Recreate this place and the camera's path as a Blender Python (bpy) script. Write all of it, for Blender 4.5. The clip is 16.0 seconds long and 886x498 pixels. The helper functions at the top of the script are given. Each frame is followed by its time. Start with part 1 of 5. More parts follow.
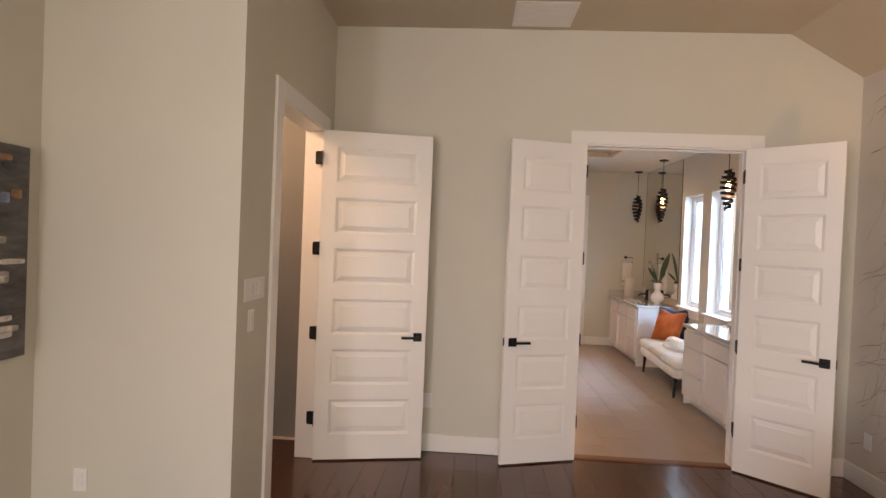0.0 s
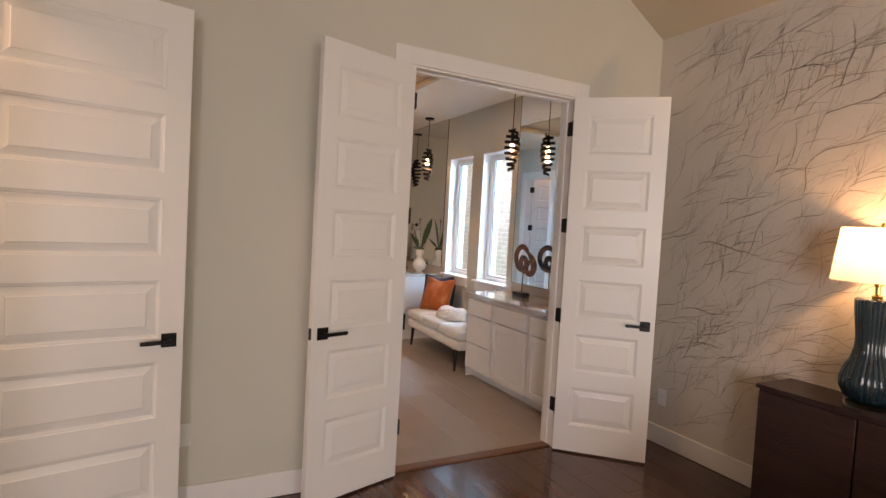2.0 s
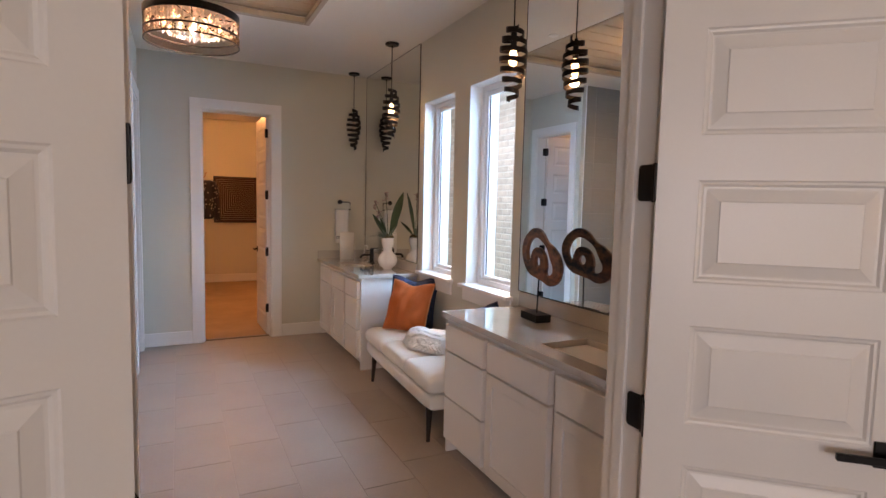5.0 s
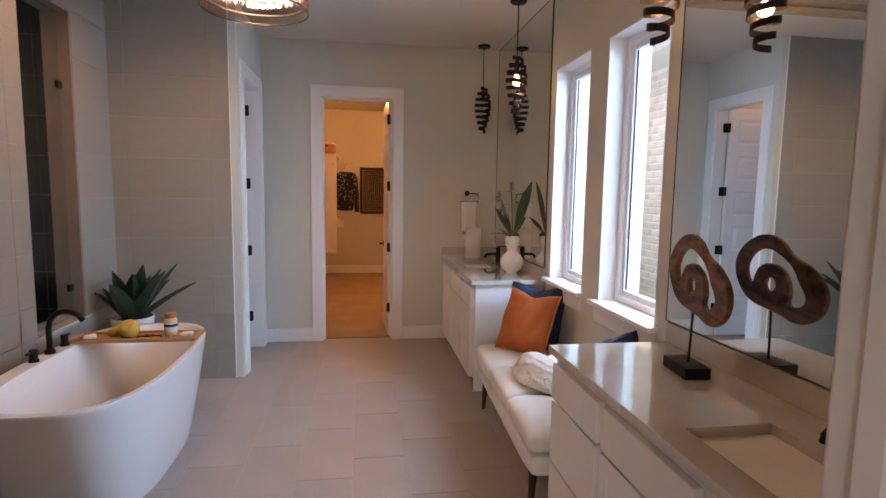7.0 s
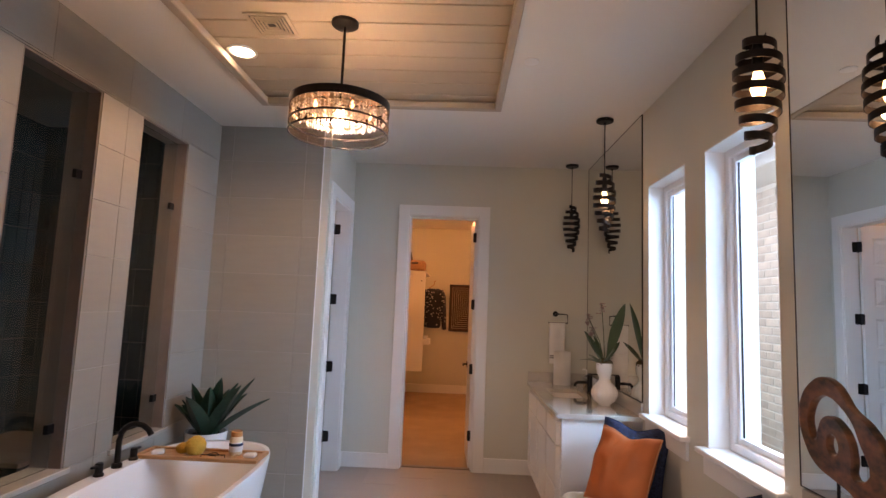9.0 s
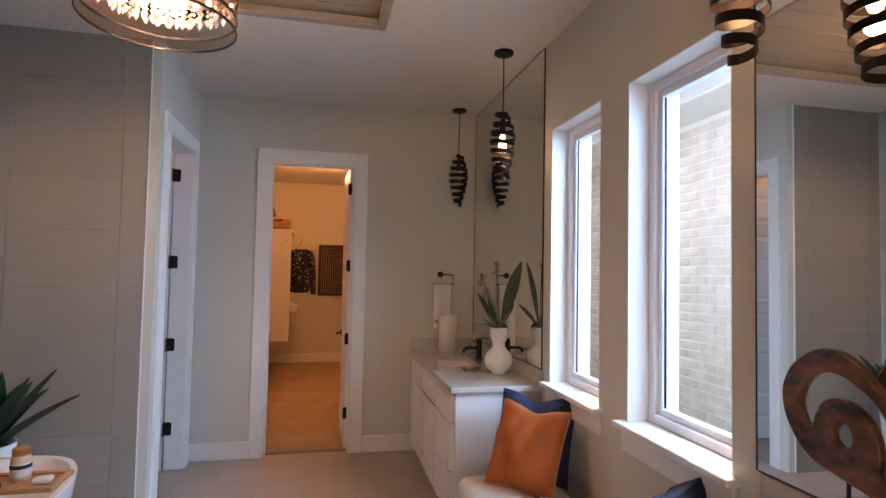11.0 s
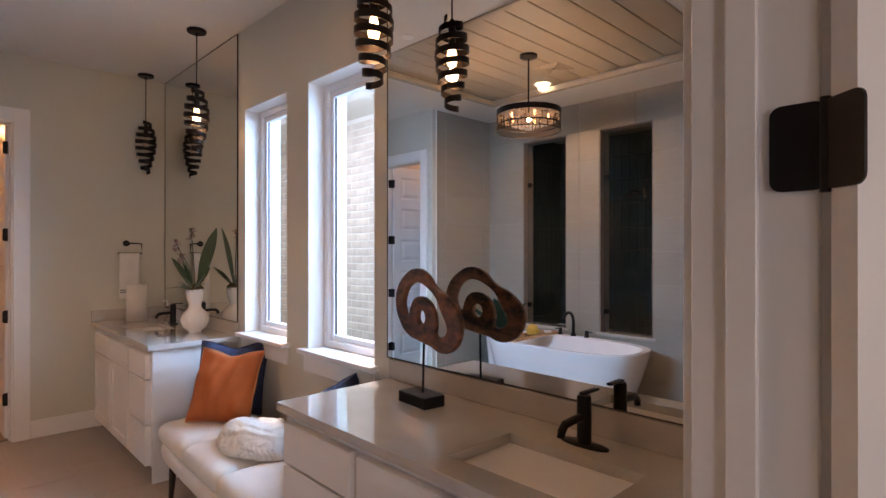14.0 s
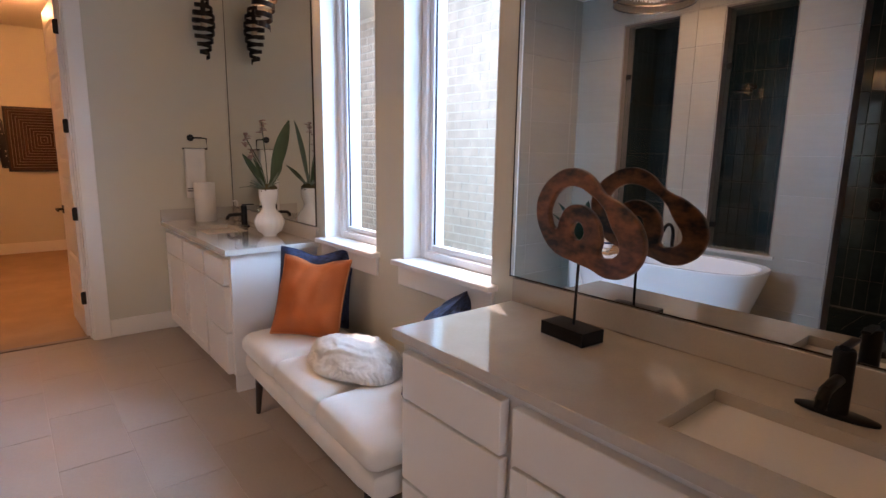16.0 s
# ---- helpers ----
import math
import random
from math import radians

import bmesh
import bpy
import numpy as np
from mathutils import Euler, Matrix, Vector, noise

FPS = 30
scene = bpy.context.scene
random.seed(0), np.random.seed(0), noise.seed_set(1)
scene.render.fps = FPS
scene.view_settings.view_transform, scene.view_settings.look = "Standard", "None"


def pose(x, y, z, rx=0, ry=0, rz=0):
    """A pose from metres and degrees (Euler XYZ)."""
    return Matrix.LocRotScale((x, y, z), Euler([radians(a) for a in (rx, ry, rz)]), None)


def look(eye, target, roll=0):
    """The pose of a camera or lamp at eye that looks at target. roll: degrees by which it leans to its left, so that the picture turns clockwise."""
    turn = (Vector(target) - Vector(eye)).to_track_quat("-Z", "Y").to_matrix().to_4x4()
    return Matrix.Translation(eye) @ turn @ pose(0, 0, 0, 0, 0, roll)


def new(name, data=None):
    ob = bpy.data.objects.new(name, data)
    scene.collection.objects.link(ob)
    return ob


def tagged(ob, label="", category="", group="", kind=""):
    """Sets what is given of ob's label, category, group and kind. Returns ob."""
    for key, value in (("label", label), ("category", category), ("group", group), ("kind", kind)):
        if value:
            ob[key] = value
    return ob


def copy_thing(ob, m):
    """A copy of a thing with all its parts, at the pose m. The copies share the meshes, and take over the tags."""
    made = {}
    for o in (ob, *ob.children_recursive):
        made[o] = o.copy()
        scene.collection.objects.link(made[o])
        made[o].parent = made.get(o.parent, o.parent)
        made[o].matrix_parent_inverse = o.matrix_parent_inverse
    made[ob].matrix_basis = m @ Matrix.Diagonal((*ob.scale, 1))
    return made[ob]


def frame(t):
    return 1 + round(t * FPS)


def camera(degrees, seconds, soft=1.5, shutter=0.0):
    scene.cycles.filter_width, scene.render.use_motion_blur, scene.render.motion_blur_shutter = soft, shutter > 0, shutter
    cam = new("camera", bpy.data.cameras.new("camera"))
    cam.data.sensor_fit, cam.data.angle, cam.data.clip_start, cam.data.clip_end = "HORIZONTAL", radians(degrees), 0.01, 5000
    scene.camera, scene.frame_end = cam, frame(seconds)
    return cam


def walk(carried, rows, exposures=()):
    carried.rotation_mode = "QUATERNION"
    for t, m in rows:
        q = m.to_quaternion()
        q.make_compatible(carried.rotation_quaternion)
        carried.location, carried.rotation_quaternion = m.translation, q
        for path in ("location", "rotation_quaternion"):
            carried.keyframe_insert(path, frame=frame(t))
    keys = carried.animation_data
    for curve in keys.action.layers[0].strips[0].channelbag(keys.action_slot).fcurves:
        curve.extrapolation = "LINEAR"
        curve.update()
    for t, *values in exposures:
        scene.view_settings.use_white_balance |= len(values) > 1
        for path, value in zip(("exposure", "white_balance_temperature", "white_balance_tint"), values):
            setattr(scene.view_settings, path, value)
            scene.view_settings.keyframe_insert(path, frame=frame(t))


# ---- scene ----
cam = camera(79.2, 16.0)
PATH = [
    (0, (0.795, 0.73, 1.664), (0.682, 2.726, 1.635), 2.3),
    (0.5, (0.58, 0.966, 1.531), (0.959, 2.93, 1.497), 2.8),
    (1, (0.455, 1.29, 1.515), (1.037, 3.202, 1.45), 2.8),
    (1.5, (0.348, 1.672, 1.511), (1.123, 3.514, 1.447), 3.0),
    (2, (0.378, 2.009, 1.529), (1.296, 3.784, 1.441), 3.2),
    (2.5, (0.577, 2.364, 1.609), (1.546, 4.109, 1.483), 2.4),
    (3, (0.747, 2.748, 1.612), (1.672, 4.516, 1.472), 2.1),
    (5.3, (1.847, 4.0, 1.497), (2.729, 5.787, 1.333), 1.3),
    (5.5, (1.924, 4.059, 1.512), (2.827, 5.835, 1.339), 1.4),
    (6, (2.086, 4.215, 1.529), (2.88, 6.04, 1.334), 1.2),
    (6.5, (2.211, 4.427, 1.519), (2.699, 6.357, 1.325), 0.7),
    (7, (2.313, 4.553, 1.531), (2.613, 6.518, 1.317), 0.9),
    (7.5, (2.445, 4.528, 1.554), (2.579, 6.51, 1.317), 1.2),
    (8, (2.501, 4.497, 1.572), (2.485, 6.496, 1.604), 1.7),
    (8.1, (2.525, 4.458, 1.59), (2.479, 6.455, 1.682), 1.4),
    (8.2, (2.514, 4.489, 1.568), (2.469, 6.482, 1.729), 2.0),
    (10.3, (2.388, 5.009, 1.536), (2.308, 6.995, 1.762), 2.0),
    (10.5, (2.375, 5.076, 1.527), (2.318, 7.069, 1.684), 2.0),
    (11, (2.39, 5.367, 1.549), (2.818, 7.32, 1.63), 1.1),
    (11.5, (2.38, 5.603, 1.554), (3.12, 7.459, 1.618), 0.7),
    (12, (2.245, 5.482, 1.564), (3.175, 7.251, 1.642), 0.5),
    (12.5, (2.177, 5.294, 1.58), (3.327, 6.928, 1.684), -0.0),
    (13, (2.159, 5.063, 1.551), (3.456, 6.579, 1.691), 0.0),
    (13.1, (2.17, 4.994, 1.587), (3.477, 6.503, 1.706), -0.3),
    (13.5, (2.159, 4.859, 1.541), (3.505, 6.329, 1.714), -0.2),
    (14, (2.142, 4.805, 1.46), (3.533, 6.242, 1.463), -0.0),
    (14.5, (2.152, 4.794, 1.479), (3.509, 6.242, 1.23), 0.5),
    (15, (2.189, 4.847, 1.463), (3.517, 6.31, 1.153), 0.7),
    (15.5, (2.2, 5.082, 1.438), (3.516, 6.551, 1.103), 0.9),
    (16, (2.202, 5.375, 1.423), (3.451, 6.898, 1.072), 0.9),
]
walk(cam, [(t, look(eye, target, roll)) for t, eye, target, roll in PATH], [(0.0, 0.41, 7200, 24), (1.5, 0.22, 7200, 24), (3.0, 0.15, 7150, 24), (5.5, -0.1, 7050, 28), (8.0, -0.1, 7250, 30), (10.3, -0.06, 7050, 29), (11.5, -0.26, 7050, 31), (13.2, -0.15, 7000, 31), (14.2, -0.08, 6850, 30), (16.0, -0.05, 6700, 28)])


# ---- world, sun, large lights ----
world = bpy.data.worlds.new("sky")
scene.world = world
world.use_nodes = True
wn = world.node_tree
sky = wn.nodes.new("ShaderNodeTexSky")
sky.sky_type = "NISHITA"
sky.sun_disc = False
sky.sun_elevation = radians(54.5)
sky.sun_rotation = radians(60)
wn.links.new(sky.outputs[0], wn.nodes["Background"].inputs[0])
wn.nodes["Background"].inputs[1].default_value = 0.15

sun = new("sun", bpy.data.lights.new("sun", "SUN"))
sun.data.energy, sun.data.angle, sun.data.color = 5.0, radians(0.5), (1.0, 0.94, 0.85)
sun.matrix_world = look((3.6 + 3.3, 6.7 + 5.0, 0.87 + 8.4), (3.6, 6.7, 0.87))


def area(name, eye, target, sx, sy, watts, colour):
    ob = new(name, bpy.data.lights.new(name, "AREA"))
    ob.data.shape, ob.data.size, ob.data.size_y, ob.data.energy, ob.data.color = "RECTANGLE", sx, sy, watts, colour
    ob.matrix_world = look(eye, target)
    return ob


def bulb(name, at, watts, colour, radius=0.02):
    ob = new(name, bpy.data.lights.new(name, "POINT"))
    ob.data.energy, ob.data.color, ob.data.shadow_soft_size = watts, colour, radius
    ob.location = at
    return ob


# hidden area lamps standing in for open sky over the side yard before the two bathroom windows, and for daylight in
# the bedroom's unseen windows behind the walk
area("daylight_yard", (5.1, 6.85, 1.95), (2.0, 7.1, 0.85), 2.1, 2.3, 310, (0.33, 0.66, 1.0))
# added strip lamp out of view, only to brighten the brick wing
area("daylight_yard_above", (4.30, 7.4, 2.62), (5.3, 7.4, 0.9), 6.0, 0.35, 46, (0.80, 0.90, 1.0))
area("daylight_bedroom", (0.6, -2.9, 1.6), (1.0, 4.0, 0.2), 2.9, 1.7, 42, (0.76, 0.87, 1.0))
# added upward lamp imitating yellow light thrown up from the lawn
area("daylight_lawn_bounce", (0.6, -2.86, 0.95), (1.0, 3.0, 3.3), 2.9, 0.8, 40, (1.0, 0.86, 0.50))
area("daylight_bedroom_side", (-1.34, -1.75, 1.5), (3.0, -1.2, 0.9), 1.5, 1.9, 152, (0.90, 0.92, 1.0))
WARM = (1.0, 0.62, 0.30)

# ---- materials ----
MATS = {}


def mat(name, rgb, rough=0.6, metal=0.0, var=0.08, scale=3.0, fine=60.0, bump=0.1, depth=0.002, spec=0.5, coat=0.0, stretch=(1, 1, 1), per_object=0.0, contrast=1.0):
    """A painted, stained or woven surface: two scales of colour variation, roughness wear and fine relief."""
    m = bpy.data.materials.new(name)
    m.use_nodes = True
    t = m.node_tree
    n, link = t.nodes, t.links.new
    b = n["Principled BSDF"]
    co = n.new("ShaderNodeTexCoord")
    mp = n.new("ShaderNodeMapping")
    mp.inputs["Scale"].default_value = stretch
    link(co.outputs["Object"], mp.inputs[0])
    big, small = n.new("ShaderNodeTexNoise"), n.new("ShaderNodeTexNoise")
    big.inputs["Scale"].default_value, small.inputs["Scale"].default_value = scale, fine
    big.inputs["Detail"].default_value = small.inputs["Detail"].default_value = 4
    for q in (big, small):
        link(mp.outputs[0], q.inputs["Vector"])
    add = n.new("ShaderNodeMath")
    add.operation = "MULTIPLY_ADD"
    link(small.outputs[0], add.inputs[0])
    add.inputs[1].default_value = 0.5
    link(big.outputs[0], add.inputs[2])
    ramp = n.new("ShaderNodeMapRange")
    ramp.inputs[1].default_value, ramp.inputs[2].default_value = 0.75 - 0.3 / contrast, 0.75 + 0.3 / contrast
    ramp.inputs[3].default_value, ramp.inputs[4].default_value = 1 - var, 1 + var
    link(add.outputs[0], ramp.inputs[0])
    value = ramp.outputs[0]
    if per_object:
        info, mul, tog = n.new("ShaderNodeObjectInfo"), n.new("ShaderNodeMapRange"), n.new("ShaderNodeMath")
        mul.inputs[3].default_value, mul.inputs[4].default_value = 1 - per_object, 1 + per_object
        link(info.outputs["Random"], mul.inputs[0])
        tog.operation = "MULTIPLY"
        link(value, tog.inputs[0])
        link(mul.outputs[0], tog.inputs[1])
        value = tog.outputs[0]
    hsv = n.new("ShaderNodeHueSaturation")
    hsv.inputs["Color"].default_value = (*rgb, 1)
    link(value, hsv.inputs["Value"])
    link(hsv.outputs[0], b.inputs["Base Color"])
    rr = n.new("ShaderNodeMapRange")
    rr.inputs[3].default_value, rr.inputs[4].default_value = max(0.02, rough - 0.06), min(1, rough + 0.06)
    link(big.outputs[0], rr.inputs[0])
    link(rr.outputs[0], b.inputs["Roughness"])
    b.inputs["Metallic"].default_value = metal
    b.inputs["Specular IOR Level"].default_value = spec
    b.inputs["Coat Weight"].default_value = coat
    b.inputs["Coat Roughness"].default_value = 0.08
    if bump:
        bp = n.new("ShaderNodeBump")
        bp.inputs["Strength"].default_value, bp.inputs["Distance"].default_value = bump, depth
        link(small.outputs[0], bp.inputs["Height"])
        link(bp.outputs[0], b.inputs["Normal"])
    MATS[name] = m
    return m


def glow(name, rgb, strength):
    m = bpy.data.materials.new(name)
    m.use_nodes = True
    b = m.node_tree.nodes["Principled BSDF"]
    b.inputs["Base Color"].default_value = (*rgb, 1)
    b.inputs["Emission Color"].default_value = (*rgb, 1)
    b.inputs["Emission Strength"].default_value = strength
    return m


def glass(name, rgb, rough=0.0, ior=1.45):
    m = bpy.data.materials.new(name)
    m.use_nodes = True
    b = m.node_tree.nodes["Principled BSDF"]
    b.inputs["Base Color"].default_value = (*rgb, 1)
    b.inputs["Transmission Weight"].default_value = 1.0
    b.inputs["Roughness"].default_value = rough
    b.inputs["IOR"].default_value = ior
    return m


M_WALL = mat("greige_wall_paint", (0.585, 0.565, 0.485), 0.7, var=0.03, scale=1.5, fine=220, bump=0.12, depth=0.0015)
M_CEIL = mat("white_ceiling_paint", (0.70, 0.67, 0.61), 0.8, var=0.03, scale=1.2, fine=160, bump=0.15, depth=0.002)
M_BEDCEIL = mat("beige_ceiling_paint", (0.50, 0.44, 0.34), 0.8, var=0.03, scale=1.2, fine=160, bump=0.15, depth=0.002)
M_TRIM = mat("white_semigloss_trim", (0.78, 0.76, 0.73), 0.32, var=0.02, scale=2, fine=90, bump=0.04, depth=0.001)
M_DOOR = mat("white_painted_door", (0.80, 0.78, 0.75), 0.35, var=0.02, scale=2, fine=120, bump=0.05, depth=0.001)
M_CAB = mat("white_lacquered_cabinet", (0.78, 0.75, 0.72), 0.3, var=0.02, scale=3, fine=120, bump=0.03, depth=0.001)
M_BLACK = mat("matte_black_metal", (0.012, 0.011, 0.011), 0.42, metal=0.6, var=0.15, scale=12, fine=150, bump=0.05, depth=0.0005)
M_QUARTZ = mat("pale_grey_quartz", (0.50, 0.46, 0.41), 0.07, var=0.07, scale=9, fine=150, bump=0.0, spec=0.9, coat=0.8)
M_SINK = mat("white_porcelain", (0.82, 0.80, 0.76), 0.08, var=0.01, bump=0, coat=0.5)
M_TUB = mat("white_acrylic", (0.82, 0.82, 0.82), 0.22, var=0.01, scale=1, bump=0.0, coat=0.2)
M_TILE = mat("greige_porcelain_floor_tile", (0.36, 0.31, 0.27), 0.44, var=0.08, scale=2.2, fine=90, bump=0.06, depth=0.001, per_object=0.04)
M_GROUT = mat("pale_floor_grout", (0.45, 0.39, 0.345), 0.9, var=0.08, fine=200, bump=0.2)
M_WTILE = mat("linen_grey_wall_tile", (0.30, 0.272, 0.228), 0.42, var=0.05, scale=4, fine=140, bump=0.1, depth=0.001, stretch=(1, 1, 6), per_object=0.03)
M_WGROUT = mat("pale_grout", (0.42, 0.385, 0.335), 0.9, var=0.05, fine=200, bump=0.1)
M_SHOWER = mat("dark_green_glazed_tile", (0.045, 0.070, 0.078), 0.06, var=0.3, scale=4, fine=14, bump=0.05, depth=0.002, per_object=0.25)
M_SHGROUT = mat("charcoal_grout", (0.17, 0.17, 0.165), 0.8)
M_JAMB = mat("taupe_stone_jamb", (0.20, 0.16, 0.135), 0.35, var=0.12, scale=8, fine=60, bump=0.05)
M_PLANK = mat("beige_shiplap_paint", (0.40, 0.335, 0.25), 0.5, var=0.05, scale=2, fine=120, bump=0.08, per_object=0.03, stretch=(0.3, 2, 1))
M_WOOD = mat("dark_stained_walnut_floor", (0.072, 0.031, 0.018), 0.2, var=0.35, scale=3, fine=30, bump=0.12, depth=0.001, stretch=(6, 0.6, 1), per_object=0.25, coat=0.2)
M_CARPET = mat("tan_carpet", (0.42, 0.30, 0.19), 0.95, var=0.16, scale=3, fine=400, bump=0.6, depth=0.006)
M_FABRIC = mat("cream_boucle", (0.74, 0.70, 0.64), 0.95, var=0.07, scale=6, fine=260, bump=0.7, depth=0.004)
M_ORANGE = mat("burnt_orange_velvet", (0.44, 0.105, 0.020), 0.8, var=0.18, scale=7, fine=300, bump=0.3, depth=0.002)
M_NAVY = mat("navy_textured_weave", (0.020, 0.034, 0.085), 0.85, var=0.8, scale=24, fine=90, bump=0.9, depth=0.008, stretch=(1, 5, 5), contrast=1.8)
M_ESPRESSO = mat("espresso_wood_leg", (0.018, 0.010, 0.007), 0.35, var=0.3, scale=8, fine=60, bump=0.08, stretch=(4, 4, 0.5))
M_DRESSER = mat("dark_walnut_veneer", (0.030, 0.012, 0.009), 0.34, var=0.4, scale=4, fine=40, bump=0.06, stretch=(1, 0.4, 8))
# brick base colour lifted towards white to imitate overexposed daylight outside
M_BRICK = mat("brick_lifted_pale", (0.74, 0.67, 0.60), 0.9, var=0.2, scale=8, fine=90, bump=0.6, depth=0.006, per_object=0.1)
M_MORTAR = mat("pale_mortar", (0.82, 0.80, 0.76), 0.95, var=0.1, fine=120, bump=0.4)
M_VINYL = mat("white_vinyl_window_frame", (0.80, 0.81, 0.82), 0.35, var=0.02, bump=0.0)
M_PLATE = mat("white_plastic", (0.76, 0.75, 0.72), 0.35, var=0.01, bump=0)
M_MIRROR = bpy.data.materials.new("silvered_mirror")
M_MIRROR.use_nodes = True
M_MIRROR.node_tree.nodes["Principled BSDF"].inputs["Base Color"].default_value = (0.86, 0.87, 0.85, 1)
M_MIRROR.node_tree.nodes["Principled BSDF"].inputs["Metallic"].default_value = 1.0
M_MIRROR.node_tree.nodes["Principled BSDF"].inputs["Roughness"].default_value = 0.0
M_PANE = glass("clear_window_glass", (0.97, 0.98, 0.98), 0.0, 1.1)
M_SHGLASS = glass("clear_shower_glass", (0.86, 0.92, 0.90), 0.0, 1.25)


# ---- mesh helpers ----
def box(bm, x0, x1, y0, y1, z0, z1, bevel=0.0, segs=1):
    r = bmesh.ops.create_cube(bm, size=1.0)
    vs = r["verts"]
    bmesh.ops.scale(bm, vec=(abs(x1 - x0), abs(y1 - y0), abs(z1 - z0)), verts=vs)
    bmesh.ops.translate(bm, vec=((x0 + x1) / 2, (y0 + y1) / 2, (z0 + z1) / 2), verts=vs)
    if bevel:
        es = list({e for v in vs for e in v.link_edges})
        bmesh.ops.bevel(bm, geom=es, offset=bevel, segments=segs, profile=0.5, affect="EDGES")
    return bm


def boxes(*rows, bevel=0.0):
    bm = bmesh.new()
    for r in rows:
        box(bm, *r, bevel=bevel)
    return bm


def lathe(profile, n=32, bm=None, cap=True):
    """Turn a profile of (radius, z) round the z axis."""
    bm = bm or bmesh.new()
    rings = [[bm.verts.new((r * math.cos(2 * math.pi * i / n), r * math.sin(2 * math.pi * i / n), z)) for i in range(n)] for r, z in profile]
    for a, b in zip(rings, rings[1:]):
        for i in range(n):
            bm.faces.new((a[i], a[(i + 1) % n], b[(i + 1) % n], b[i]))
    if cap:
        bm.faces.new(rings[0][::-1])
        bm.faces.new(rings[-1])
    return bm


def tube(points, radius, n=10, bm=None, radii=None):
    """A round bar swept along points."""
    bm = bm or bmesh.new()
    pts = [Vector(p) for p in points]
    up = Vector((0.13, 0.31, 0.94)).normalized()
    rings = []
    for i, p in enumerate(pts):
        d = (pts[min(i + 1, len(pts) - 1)] - pts[max(i - 1, 0)]).normalized()
        a = d.cross(up)
        if a.length < 0.1:
            a = d.cross(Vector((1, 0, 0)))
        a.normalize()
        b = d.cross(a).normalized()
        r = radii[i] if radii else radius
        rings.append([bm.verts.new(p + r * (math.cos(2 * math.pi * k / n) * a + math.sin(2 * math.pi * k / n) * b)) for k in range(n)])
    for a, b in zip(rings, rings[1:]):
        for k in range(n):
            bm.faces.new((a[k], a[(k + 1) % n], b[(k + 1) % n], b[k]))
    bm.faces.new(rings[0][::-1])
    bm.faces.new(rings[-1])
    return bm


def mesh_of(name, bm, material, smooth=False):
    bmesh.ops.recalc_face_normals(bm, faces=bm.faces[:])
    me = bpy.data.meshes.new(name)
    bm.to_mesh(me)
    bm.free()
    me.materials.append(material)
    if smooth:
        for p in me.polygons:
            p.use_smooth = True
        me.set_sharp_from_angle(angle=radians(38))
    return me


def part(name, bm, material, parent=None, label="", smooth=False):
    ob = new(name, mesh_of(name, bm, material, smooth) if isinstance(bm, bmesh.types.BMesh) else bm)
    if parent:
        ob.parent = parent
    return tagged(ob, label)


def structure(name, bm, material, label, category, smooth=False):
    return tagged(new(name, mesh_of(name, bm, material, smooth)), label, category, kind="structure")


def thing(name, m, label, category, group="", kind=""):
    ob = new(name)
    ob.empty_display_size = 0.05
    ob.matrix_world = m
    return tagged(ob, label, category, group, kind)


def at(x, y, z, rz=0):
    return pose(x, y, z, 0, 0, rz)


# ---- plan ----
XT, XW = 0.44, 3.70            # bathroom: tub wall, window wall
YD0, YD1 = 4.945, 5.075          # wall between bedroom and bathroom
YF = 10.0                      # bathroom far wall
HC = 2.955                     # bathroom ceiling
XR, XL = 3.67, -0.35           # bedroom wallpaper wall, wall with the side door
HB = 3.335                      # bedroom flat ceiling
DH = 2.45                      # head of all doors
WIN1, WIN2 = (6.885, 7.512, 0.903, 2.408), (7.755, 8.342, 0.903, 2.408)
OPEN_L, OPEN_R = 1.628, 2.852  # double door opening


def wall_y(bm, y0, y1, x0, x1, h, holes):
    """Wall along x with holes (a, b, z0, z1)."""
    x = x0
    for a, b, z0, z1 in sorted(holes):
        if a > x:
            box(bm, x, a, y0, y1, 0, h)
        if z0 > 0:
            box(bm, a, b, y0, y1, 0, z0)
        if z1 < h:
            box(bm, a, b, y0, y1, z1, h)
        x = b
    if x < x1:
        box(bm, x, x1, y0, y1, 0, h)
    return bm


def wall_x(bm, x0, x1, y0, y1, h, holes):
    y = y0
    for a, b, z0, z1 in sorted(holes):
        if a > y:
            box(bm, x0, x1, y, a, 0, h)
        if z0 > 0:
            box(bm, x0, x1, a, b, 0, z0)
        if z1 < h:
            box(bm, x0, x1, a, b, z1, h)
        y = b
    if y < y1:
        box(bm, x0, x1, y, y1, 0, h)
    return bm


# ---- structure ----
structure("wall_double_door", wall_y(bmesh.new(), YD0, YD1, XL - 0.13, XR + 0.3, 3.6, [(OPEN_L - 0.0155, OPEN_R + 0.0155, 0, DH + 0.0115)]), M_WALL, "greige painted wall around the white double door", "wall")
structure("wall_window", wall_x(bmesh.new(), XW, XW + 0.26, YD1, YF + 0.15, 3.2, [WIN1, WIN2]), M_WALL, "greige painted wall with two tall narrow windows", "wall")
structure("wall_closet", wall_y(bmesh.new(), YF, YF + 0.14, 1.20, XW, 3.2, [(1.9215, 2.6285, 0, 2.4395)]), M_WALL, "greige painted bathroom wall around the closet doorway", "wall")
structure("wall_toilet_room", wall_x(bmesh.new(), 1.235, 1.365, 8.995, YF, 3.2, [(9.1445, 9.8455, 0, 2.4395)]), M_WALL, "greige painted wall with the open toilet room door", "wall")
